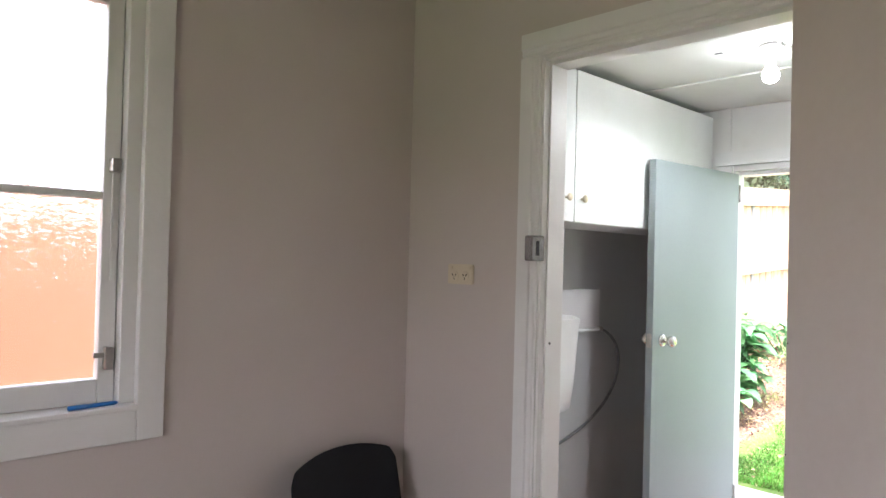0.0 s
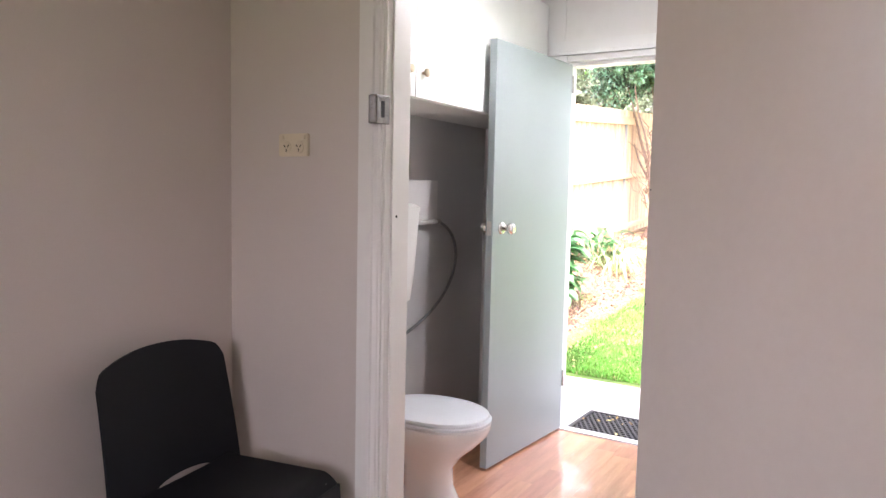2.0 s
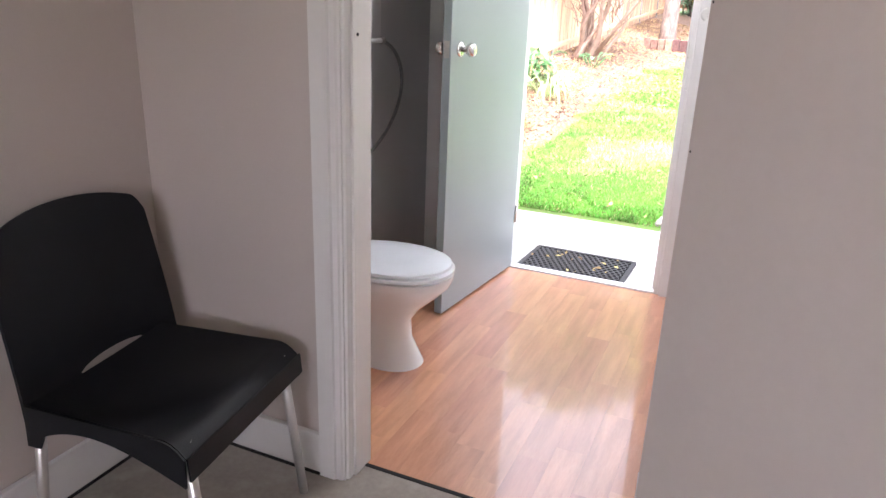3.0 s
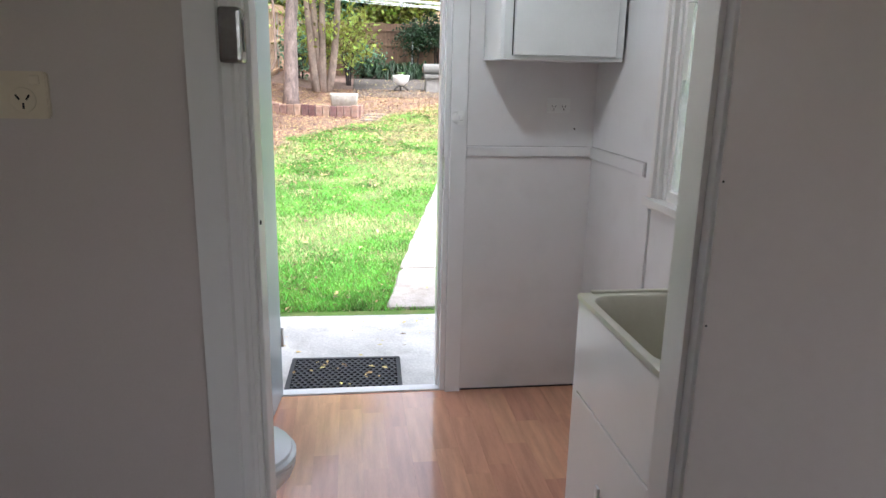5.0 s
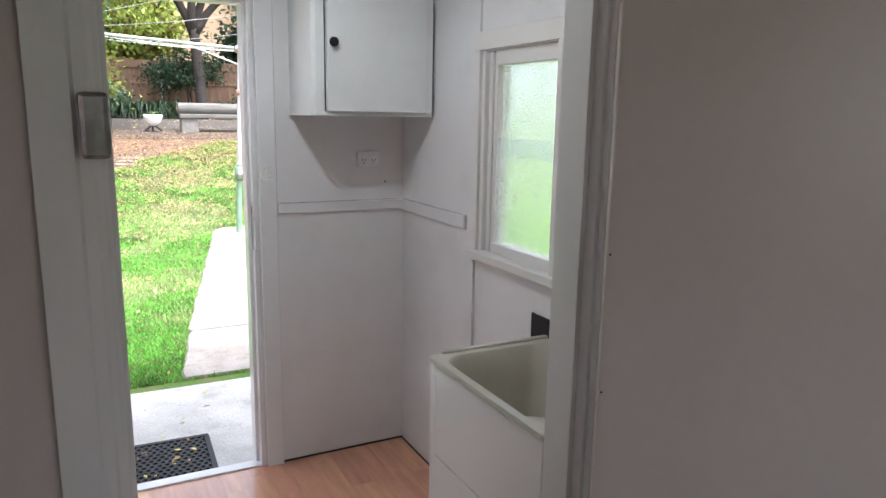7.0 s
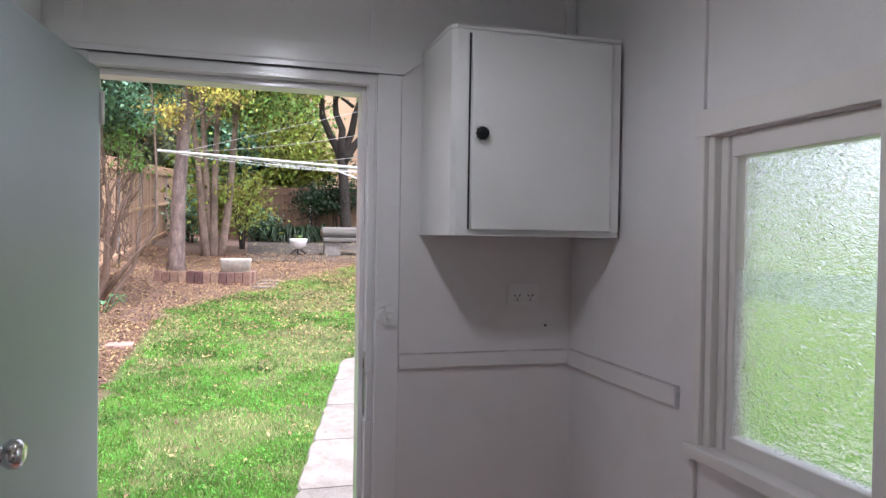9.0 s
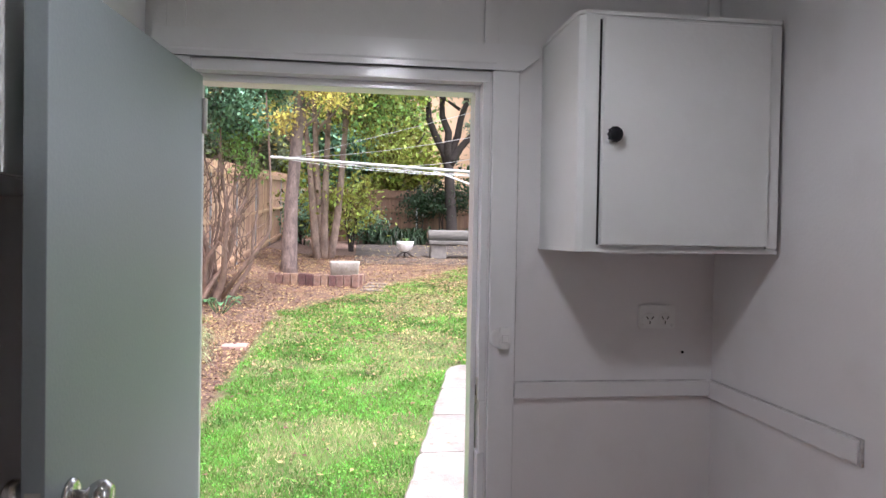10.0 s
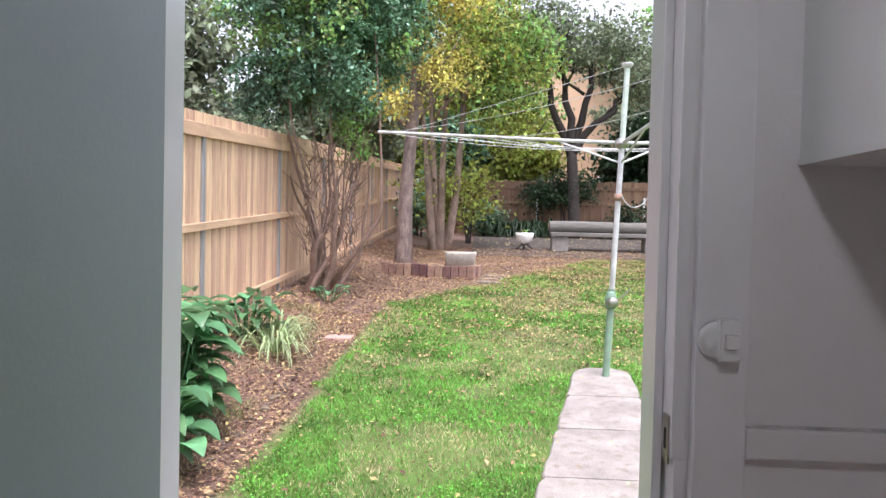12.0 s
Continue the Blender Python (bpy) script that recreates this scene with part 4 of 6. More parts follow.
def scatter_cards(name, mat, pts, size, label, category, flat=0.3, ratio=0.5, seed=1):
    """Many small folded leaves in one mesh; pts is an array of places."""
    rng = np.random.default_rng(seed)
    n = len(pts)
    ang = rng.uniform(0, 2 * np.pi, n)
    tilt = rng.normal(0, flat, n)
    sz = size * rng.uniform(0.6, 1.35, n)
    d = np.stack([np.cos(ang) * np.cos(tilt), np.sin(ang) * np.cos(tilt), np.sin(tilt)], 1)
    roll = rng.normal(0, flat, n)
    s = np.stack([-np.sin(ang), np.cos(ang), np.zeros(n)], 1)
    up = np.cross(d, s)
    s2 = s * np.cos(roll)[:, None] + up * np.sin(roll)[:, None]
    up2 = np.cross(d, s2)
    a = pts
    t = pts + d * sz[:, None]
    m = pts + d * (sz * 0.45)[:, None]
    l = m + s2 * (sz * ratio * 0.5)[:, None] + up2 * (sz * 0.08)[:, None]
    r = m - s2 * (sz * ratio * 0.5)[:, None] + up2 * (sz * 0.08)[:, None]
    V = np.empty((n * 4, 3))
    V[0::4], V[1::4], V[2::4], V[3::4] = a, r, t, l
    base = np.arange(n) * 4
    F = np.stack([base, base + 1, base + 2, base, base + 2, base + 3], 1).reshape(-1, 3)
    me = bpy.data.meshes.new(name)
    me.vertices.add(len(V))
    me.vertices.foreach_set("co", V.ravel())
    me.loops.add(F.size)
    me.loops.foreach_set("vertex_index", F.ravel().astype(np.int32))
    me.polygons.add(len(F))
    me.polygons.foreach_set("loop_start", np.arange(0, F.size, 3, dtype=np.int32))
    me.polygons.foreach_set("loop_total", np.full(len(F), 3, dtype=np.int32))
    me.update(calc_edges=True)
    me.validate()
    me.materials.append(mat)
    ob = new(name, me)
    if label:
        tagged(ob, label, category)
    return ob


# concrete apron, door mat and the wall beside the house
structure("pavement_apron", box(-3.0, 3.0, 0.061, 1.27, -0.25, -0.035, 0.006), M_CONC, "worn pale concrete apron outside the back door", "pavement")
structure("pavement_side", box(LX1 + 0.121, LX1 + 2.4, -4.5, 0.06, -0.25, -0.04, 0.006), M_CONC, "pale concrete paving beside the laundry wall", "pavement")


# rubber door mat with round holes
def mat_mesh(w, d, nx, ny, h=0.012):
    bm = bmesh.new()
    cw, cd = w / nx, d / ny
    for j in range(ny):
        off = 0.5 if j % 2 else 0.0
        for i in range(nx - (1 if j % 2 else 0)):
            cx, cy = -w / 2 + (i + 0.5 + off) * cw, -d / 2 + (j + 0.5) * cd
            inner, outer = [], []
            for k in range(6):
                a = radians(60 * k + 30)
                for lst, r in ((inner, 0.34), (outer, 0.6)):
                    lst.append((cx + cw * r * math.cos(a) * (1.0 if r < .5 else 0.97), cy + cw * r * math.sin(a)))
            vi = [bm.verts.new((x, y, h)) for x, y in inner]
            vo = [bm.verts.new((x, y, h)) for x, y in outer]
            vb = [bm.verts.new((x, y, 0)) for x, y in inner]
            for k in range(6):
                n = (k + 1) % 6
                bm.faces.new((vi[k], vo[k], vo[n], vi[n]))
                bm.faces.new((vi[n], vb[n], vb[k], vi[k]))
    for x0, x1, y0, y1 in ((-w / 2 - .012, w / 2 + .012, -d / 2 - .015, -d / 2 + .008), (-w / 2 - .012, w / 2 + .012, d / 2 - .008, d / 2 + .015), (-w / 2 - .015, -w / 2 + .008, -d / 2, d / 2), (w / 2 - .008, w / 2 + .015, -d / 2, d / 2)):
        add_box(bm, x0, x1, y0, y1, 0, h + 0.002)
    return bm


dm = tagged(link_mesh("door_mat", mat_mesh(0.55, 0.39, 17, 14), M_RUBBER), "black rubber door mat with holes on the concrete", "door mat")
dm.location = (-0.448, 0.285, -0.034)
dm.rotation_euler[2] = radians(-2)


mat_pts = np.array([(-0.455 + random.uniform(-.25, .25), 0.30 + random.uniform(-.15, .15), -0.019) for _ in range(16)] + [(random.uniform(-.9, .2), random.uniform(.5, 1.15), -0.033) for _ in range(22)])
lit3 = scatter_cards("leaf_litter", F_LITTERY, mat_pts, 0.035, "pale dry leaves on the door mat", "leaf litter", 0.2, 0.5, 7)
lit3["kind"] = "stuff"
bw = tagged(empty("neighbour_wall", -3.6, -3.4, 0), "terracotta coloured brick wall beside the kitchen window", "wall")
part("wall", local(box(-3.8, -3.55, -9.0, -0.5, -0.3, 1.90), bw), M_TERRA, bw)
HOUSE = {o.name for o in bpy.data.objects}


def ground_material():
    m = material("lawn_soil", (0.075, 0.14, 0.022), 0.95, var=0.3, scale=2.0, fine=60, bump=0.4, stain=(0.20, 0.16, 0.075), stain_amount=0.5)
    N, L = m.node_tree.nodes, m.node_tree.links
    b = N["Principled BSDF"]
    prev = b.inputs["Base Color"].links[0].from_socket
    tc = N.new("ShaderNodeTexCoord")
    n = N.new("ShaderNodeTexNoise")
    n.inputs["Scale"].default_value, n.inputs["Detail"].default_value = 1.6, 6
    L.new(tc.outputs["Object"], n.inputs["Vector"])
    s = N.new("ShaderNodeSeparateXYZ")
    L.new(tc.outputs["Object"], s.inputs[0])

    def math_(op, a, c):
        k = N.new("ShaderNodeMath")
        k.operation = op
        for i, q in enumerate((a, c)):
            if isinstance(q, (int, float)):
                k.inputs[i].default_value = q
            else:
                L.new(q, k.inputs[i])
        return k.outputs[0]
    # bare mulch: west of the lawn edge, and under the trees
    nz = math_("MULTIPLY", math_("SUBTRACT", n.outputs["Fac"], 0.5), 1.4)
    bed = math_("SUBTRACT", math_("ADD", -1.5, math_("MULTIPLY", nz, 0.4)), s.outputs[0])
    far = math_("SUBTRACT", math_("SUBTRACT", s.outputs[1], 7.8), math_("MULTIPLY", math_("ADD", s.outputs[0], 1.7), 1.75))
    both = math_("MAXIMUM", math_("MULTIPLY", bed, 5.0), math_("ADD", math_("MULTIPLY", far, 1.2), nz))
    cl = N.new("ShaderNodeClamp")
    L.new(both, cl.inputs[0])
    n4 = N.new("ShaderNodeTexNoise")
    n4.inputs["Scale"].default_value, n4.inputs["Detail"].default_value = 30, 6
    L.new(tc.outputs["Object"], n4.inputs["Vector"])
    r = N.new("ShaderNodeValToRGB")
    r.color_ramp.elements[0].position, r.color_ramp.elements[0].color = 0.3, (0.07, 0.043, 0.032, 1)
    r.color_ramp.elements[1].position, r.color_ramp.elements[1].color = 0.7, (0.25, 0.16, 0.12, 1)
    L.new(n4.outputs["Fac"], r.inputs["Fac"])
    mx = N.new("ShaderNodeMix")
    mx.data_type = "RGBA"
    L.new(cl.outputs[0], mx.inputs[0])
    L.new(prev, mx.inputs[6])
    L.new(r.outputs["Color"], mx.inputs[7])
    L.new(mx.outputs[2], b.inputs["Base Color"])
    return m


def ground_z(x, y):
    z = -0.05 if y < 1.2 else -0.05 + 0.06 * (min(y, 24.0) - 1.2)
    if y > 0.2:
        t = min(1.0, max(0.0, (-1.7 - x) / 1.3))
        z += 0.17 * t * t * (3 - 2 * t) * min(1, (y - 0.2) / 2)
    return z


def is_mulch(x, y):
    return x < -1.6 or (y - 7.8 - (x + 1.7) * 1.75) > 0.3


xs = [-600, -200, -60, -25, -12, -8, -6, -5] + [-4.4 + 0.2 * i for i in range(50)] + [6, 8, 12, 25, 60, 200, 600]
ys = [-600, -200, -60, -20, -8, -3, -1, 0, 0.4, 0.8] + [1.2 + 0.2 * i for i in range(116)] + [26, 30, 45, 80, 200, 600]
bm = bmesh.new()
rows = []
for y in ys:
    rows.append([bm.verts.new((x, y, (ground_z(x, y) + (0.018 * noise.noise((x * 1.3, y * 1.3, 0)) if 1.3 < y < 24 and -4 < x < 5.4 else 0)) - (0.02 if y < 1.15 else 0))) for x in xs])
for a, b in zip(rows, rows[1:]):
    for i in range(len(xs) - 1):
        bm.faces.new((a[i], a[i + 1], b[i + 1], b[i]))
structure("ground", smooth(bm, 80), ground_material(), "green lawn with a mulch bed, rising away from house", "ground")

# stepping path
PATHS = ((1.28, -0.22, 0.44), (2.05, -0.09, 0.49), (2.85, 0.06, 0.62), (3.65, 0.22, 0.80), (4.4, 0.38, 0.96), (5.25, 0.54, 1.02))
path_ = structure("pavement_path", box(-0.1, 0.3, 1.3, 1.5, -0.3, -0.1), M_CONC, "concrete slab path across the lawn to the clothes hoist", "pavement")
rs = random.Random(77)
for k, ((y0, a0, b0), (y1, a1, b1)) in enumerate(zip(PATHS, PATHS[1:])):
    # worn outline: chipped long edges, hairline joints, a rounded last end
    g, n = 0.007, 14
    z0, z1 = ground_z(0, y0) + 0.022, ground_z(0, y1) + 0.022
    cut = 0.13 if k == len(PATHS) - 2 else 0.018
    left, right = [], []
    for i in range(n + 1):
        t = i / n
        y = y0 + g + (y1 - y0 - 2 * g) * t
        inset = cut * max(0, (t - 0.8) / 0.2) ** 2 if k == len(PATHS) - 2 else cut * (max(0, (t - 0.93) / 0.07) + max(0, (0.07 - t) / 0.07))
        wl = 0.016 * noise.noise((y * 5, 1.3, 0)) + rs.uniform(-.004, .004)
        wr = 0.016 * noise.noise((y * 5, 8.3, 0)) + rs.uniform(-.004, .004)
        z = z0 + (z1 - z0) * t
        left.append((a0 + (a1 - a0) * t + inset + wl, y, z + 0.004 * noise.noise((y * 2, k, 4))))
        right.append((b0 + (b1 - b0) * t - inset + wr, y, z + 0.004 * noise.noise((y * 2, k, 9))))
    bm = bmesh.new()
    cols = []
    for (la, lb) in zip(left, right):
        la, lb = Vector(la), Vector(lb)
        row = [Vector((la.x, la.y, la.z - 0.12)), Vector((la.x, la.y, la.z - 0.012)), la + Vector((0.012, 0, 0))]
        row += [la.lerp(lb, q / 6) + Vector((0, rs.uniform(-.002, .002), 0.003 * noise.noise((la.y * 4, q, k)))) for q in range(1, 6)]
        row += [lb - Vector((0.012, 0, 0)), Vector((lb.x, lb.y, lb.z - 0.012)), Vector((lb.x, lb.y, lb.z - 0.12))]
        cols.append([bm.verts.new(p) for p in row])
    for ra, rb in zip(cols, cols[1:]):
        for q in range(len(ra) - 1):
            bm.faces.new((ra[q], ra[q + 1], rb[q + 1], rb[q]))
    bm.faces.new(cols[0])
    bm.faces.new(cols[-1])
    bmesh.ops.recalc_face_normals(bm, faces=list(bm.faces))
    part("slab", smooth(bm, 35), M_PAVER, path_)


def blades(name, mat, n, region, height, width, label, seed, keep):
    rng = np.random.default_rng(seed)
    x0, x1, y0, y1 = region
    # denser near the door
    y = y0 + (y1 - y0) * rng.uniform(0, 1, n) ** 1.7
    x = rng.uniform(x0, x1, n)
    ok = np.array([keep(a, b) for a, b in zip(x, y)])
    x, y = x[ok], y[ok]
    n = len(x)
    z = np.array([ground_z(a, b) for a, b in zip(x, y)]) + 0.002
    far = 1 + 0.10 * np.maximum(0, y - 3)
    h = height * rng.uniform(0.5, 1.4, n)
    w = width * rng.uniform(0.7, 1.4, n) * far
    a = rng.uniform(0, 2 * np.pi, n)
    lean = rng.uniform(0.2, 1.1, n) * h
    la = rng.uniform(0, 2 * np.pi, n)
    V = np.empty((n * 3, 3))
    V[0::3] = np.stack([x + np.cos(a) * w, y + np.sin(a) * w, z], 1)
    V[1::3] = np.stack([x - np.cos(a) * w, y - np.sin(a) * w, z], 1)
    V[2::3] = np.stack([x + np.cos(la) * lean, y + np.sin(la) * lean, z + h], 1)
    me = bpy.data.meshes.new(name)
    me.vertices.add(len(V))
    me.vertices.foreach_set("co", V.ravel())
    me.loops.add(n * 3)
    me.loops.foreach_set("vertex_index", np.arange(n * 3, dtype=np.int32))
    me.polygons.add(n)
    me.polygons.foreach_set("loop_start", np.arange(0, n * 3, 3, dtype=np.int32))
    me.polygons.foreach_set("loop_total", np.full(n, 3, dtype=np.int32))
    me.update(calc_edges=True)
    me.materials.append(mat)
    return tagged(new(name, me), label, "grass", kind="stuff")


def on_path(x, y):
    for (y0, a0, b0), (y1, a1, b1) in zip(PATHS, PATHS[1:]):
        if y0 <= y <= y1:
            t = (y - y0) / (y1 - y0)
            return a0 + (a1 - a0) * t - 0.01 < x < b0 + (b1 - b0) * t + 0.01
    return y < 1.27


def bare(x, y):
    v = noise.noise((x * 0.8, y * 0.8, 3.1)) + 0.6 * noise.noise((x * 2.6, y * 2.6, 7.7))
    # trodden dry streak from the hoist toward the door
    for px, py, rx, ry in ((0.15, 5.5, 0.45, 0.7), (-0.3, 4.4, 0.25, 0.3), (-0.6, 3.2, 0.35, 0.45), (0.45, 6.4, 0.4, 0.5)):
        v += 1.2 * math.exp(-((x - px) / rx) ** 2 - ((y - py) / ry) ** 2)
    return v - 0.1


def lawn_ok(x, y):
    if on_path(x, y) or is_mulch(x + 0.18 * noise.noise((x * 3, y * 3, 0)) - 0.05, y + 0.4 * noise.noise((x * 2, y * 2, 5))):
        return False
    v = bare(x, y)
    return v < 0.14 or random.random() < (0.3 if v < 0.5 else 0.12)


LAWN = (-1.8, 4.6, 1.2, 14.5)
blades("grass", F_GRASS, 300000, LAWN, 0.036, 0.0034, "short bright green lawn grass", 3, lawn_ok)
blades("dry_grass", F_STRAW, 170000, LAWN, 0.026, 0.0030, "dry straw-coloured patches in the lawn", 4, lambda x, y: not on_path(x, y) and not is_mulch(x, y) and (bare(x, y) > 0.04 or random.random() < 0.16))


blades("dry_grass", F_STRAW, 9000, (-2.75, -1.85, 1.6, 7.5), 0.05, 0.0025, "dry straw tufts in the mulch bed", 14, lambda x, y: noise.noise((x * 2.2, y * 2.2, 1)) > 0.05)
blades("grass", F_MID, 7000, (-2.7, -1.9, 1.6, 7.5), 0.05, 0.0025, "low green weeds in the mulch bed", 15, lambda x, y: noise.noise((x * 2.0, y * 2.0, 4)) > 0.2)


def ground_pts(n, region, keep, seed, lift=0.012):
    rng = np.random.default_rng(seed)
    x0, x1, y0, y1 = region
    out = []
    for x, y in zip(rng.uniform(x0, x1, n), rng.uniform(y0, y1, n)):
        if keep(x, y):
            out.append((x, y, ground_z(x, y) + lift))
    return np.array(out)


def dens(x, y):
    if is_mulch(x, y):
        return (1.0 if x > -3 else 0.6) * (0.75 + 0.25 * min(1, max(0, (y - 4.5) / 3.5)))
    return 0.05 + 0.9 * max(0, (y - 4.2) / 6) * (1.0 if noise.noise((x * .7, y * .7, 9)) > -0.1 else 0.6)


lit1 = scatter_cards("leaf_litter", F_LITTER, ground_pts(120000, (-3.0, 3.6, 1.3, 17), lambda x, y: random.random() < dens(x, y) * 0.75 and not on_path(x, y), 11, 0.030), 0.037, "dry brown fallen leaves on the bed and lawn", "leaf litter", 0.25, 0.6, 5)
lit1["kind"] = "stuff"
lit2 = scatter_cards("leaf_litter", F_LITTERY, ground_pts(60000, (-3.0, 4.5, 1.3, 15), lambda x, y: random.random() < dens(x, y) * (0.26 if y > 6 else 0.16), 12, 0.034), 0.029, "yellow fallen leaves scattered over the lawn", "leaf litter", 0.25, 0.6, 6)
lit2["kind"] = "stuff"

weeds = scatter_cards("lawn_weeds", F_GRASS, ground_pts(90000, (-1.75, 3.2, 1.3, 9), lambda x, y: not on_path(x, y) and not is_mulch(x, y) and noise.noise((x * 1.7, y * 1.7, 2)) + 0.5 * noise.noise((x * 6, y * 6, 8)) > -0.25 and bare(x, y) < 0.2 and random.random() < 0.8 - y / 14, 31, 0.022), 0.017, "small broad weed leaves in the lawn", "grass", 0.35, 0.75, 33)
weeds["kind"] = "stuff"
chips = scatter_cards("bark_chips", F_LITTER, ground_pts(26000, (-2.9, -1.55, 1.4, 7.5), lambda x, y: is_mulch(x, y), 41, 0.012), 0.022, "fine brown bark chips on the mulch bed", "mulch", 0.3, 0.35, 43)
chips["kind"] = "stuff"
# garden edging stones
M_EDGE = material("dark_edging", (0.14, 0.105, 0.08), 0.9, var=0.3, scale=9, bump=0.5, gvar=0.3)
for i in range(16):
    y = 2.6 + i * 0.26
    x = -1.72 - 0.06 * math.sin(y * 1.1) - 0.02 * i * 0.3
    bm = box(-0.03, 0.03, -0.1 - 0.02 * random.random(), 0.09, -0.07, 0.002 + 0.014 * random.random(), 0.012)
    for v in bm.verts:
        v.co += Vector((random.uniform(-.008, .008), random.uniform(-.008, .008), random.uniform(-.006, .006)))
    e = tagged(link_mesh("edging_stone", bm, M_EDGE), "weathered edging stone beside the lawn", "stone", "edging stones")
    e.location, e.rotation_euler[2] = (x - 0.14, y, ground_z(x - 0.14, y)), random.uniform(-.15, .15)
ps = tagged(link_mesh("flat_stone", box(-0.14, 0.14, -0.12, 0.12, -0.03, 0.03, 0.012), material("pinkish_stone", (0.42, 0.27, 0.22), 0.85, var=0.12, scale=9, bump=0.3)), "flat pinkish stone at the lawn edge", "stone")
ps.location = (-1.77, 6.1, ground_z(-1.77, 6.1) + 0.012)


# fences: palings on rails between posts
def paling_mesh(w, h, name, mat):
    bm = box(-w / 2, w / 2, -0.008, 0.008, 0, h, 0.002)
    me = bpy.data.meshes.new(name)
    bm.to_mesh(me)
    bm.free()
    me.materials.append(mat)
    return me


FX = -3.05
wf = tagged(empty("paling_fence", FX, 2, 0), "new light timber paling fence with three rails", "fence")
pm = paling_mesh(0.1, 2.1, "paling", M_PINE)
pm2 = paling_mesh(0.092, 2.1, "paling", M_PINE)
for i in range(215):
    y = 0.6 + i * 0.104
    ob = new("paling", pm if i % 3 else pm2)
    ob.parent = wf
    ob.location = (0.0 + (0.006 if i % 2 else 0), y - 2, ground_z(FX, y) + 0.02)
    ob.rotation_euler = (0, random.uniform(-.004, .004), radians(90))


def sloped_beam(x0, x1, y0, y1, za0, za1, h, origin):
    bm = bmesh.new()
    vs = [bm.verts.new(Vector(p) - Vector(origin)) for p in ((x0, y0, za0), (x1, y0, za0), (x1, y1, za1), (x0, y1, za1), (x0, y0, za0 + h), (x1, y0, za0 + h), (x1, y1, za1 + h), (x0, y1, za1 + h))]
    for f in ((0, 3, 2, 1), (4, 5, 6, 7), (0, 1, 5, 4), (1, 2, 6, 5), (2, 3, 7, 6), (3, 0, 4, 7)):
        bm.faces.new([vs[k] for k in f])
    bmesh.ops.bevel(bm, geom=list(bm.edges), offset=0.003, segments=1, affect="EDGES")
    return bm


for k in range(9):
    y0, y1 = 0.6 + k * 2.5, 0.6 + (k + 1) * 2.5
    for off, h in ((0.12, 0.075), (0.98, 0.075), (1.88, 0.13)):
        part("rail", sloped_beam(FX + 0.010, FX + 0.05, y0 + 0.002, y1 - 0.002, ground_z(FX, y0) + off, ground_z(FX, y1) + off, h, wf.location), M_PINER, wf)
    part("post", local(box(FX + 0.009, FX + 0.036, y0 - 0.03, y0 + 0.03, ground_z(FX, y0) - 0.2, ground_z(FX, y0) + 1.9, 0.004), wf), M_POST, wf, "grey steel fence post")
BY = 22.6
bf = tagged(empty("back_fence", 0, BY, 0), "weathered brown paling fence at the garden's end", "fence")
om = paling_mesh(0.12, 1.85, "paling", M_OLDP)
for i in range(130):
    x = FX + i * 0.118
    ob = new("paling", om)
    ob.parent = bf
    ob.location = (x, 0.01 * (i % 2), ground_z(0, BY) - 0.02 + random.uniform(-.02, .02))
for off in (0.3, 1.05, 1.55):
    part("rail", local(box(FX, FX + 15.2, BY - 0.055, BY - 0.012, ground_z(0, BY) + off, ground_z(0, BY) + off + 0.09, 0.003), bf), M_OLDP, bf)
for x in (1.45, 5.0):
    part("post", local(smooth(tube([(x, BY - 0.1, 1.1), (x, BY - 0.1, 2.55)], 0.035, 10), 40), bf), M_GALV, bf, "pale steel pipe post")


# ---- trees ----
def crown_points(blobs, n, seed):
    rng = np.random.default_rng(seed)
    vol = np.array([b[3] * b[4] * b[5] for b in blobs]) ** 0.8
    pick = rng.choice(len(blobs), n, p=vol / vol.sum())
    B = np.array(blobs)[pick]
    d = rng.normal(size=(n, 3))
    d /= np.linalg.norm(d, axis=1)[:, None]
    r = rng.uniform(0, 1, n) ** 0.45
    # clumps
    c = rng.normal(size=(n, 3)) * 0.06
    return B[:, :3] + d * r[:, None] * B[:, 3:6] + c


def clumped(blobs, nclump, per, spread, seed):
    rng = np.random.default_rng(seed + 50)
    c = crown_points(blobs, nclump, seed)
    # each clump is a drooping spray, longer one way than across
    d = rng.normal(size=(nclump, 3))
    d[:, 2] *= 0.5
    d /= np.linalg.norm(d, axis=1)[:, None]
    big = np.repeat(rng.uniform(0.6, 1.5, nclump), per)[:, None]
    off = rng.normal(size=(nclump * per, 3)) * np.array((0.75, 0.75, 0.5)) * spread * big
    off += np.repeat(d, per, 0) * (rng.normal(size=(nclump * per, 1)) * spread * 1.1 * big)
    return np.repeat(c, per, 0) + off


def tree(name, label, stems, bark, crowns, seed=1):
    """stems: lists of (points, radii); crowns: (blobs, clumps, per clump, spread, leaf size, material)."""
    base = stems[0][0][0]
    ob = tagged(empty(name, *base), label, "tree")
    bm = bmesh.new()
    for pts, radii in stems:
        tube(pts, radii, 9, bm)
    part("trunk", local(smooth(bm, 60), ob), bark, ob)
    for k, (blobs, nc, per, sp, size, mat) in enumerate(crowns):
        p = clumped(blobs, nc, per, sp, seed + k)
        # twigs from clump to the crown's inside
        cards = scatter_cards("crown", mat, p - np.array(base), size, "", "", 0.75, 0.55, seed + 7 * k)
        cards.parent = ob
    return ob


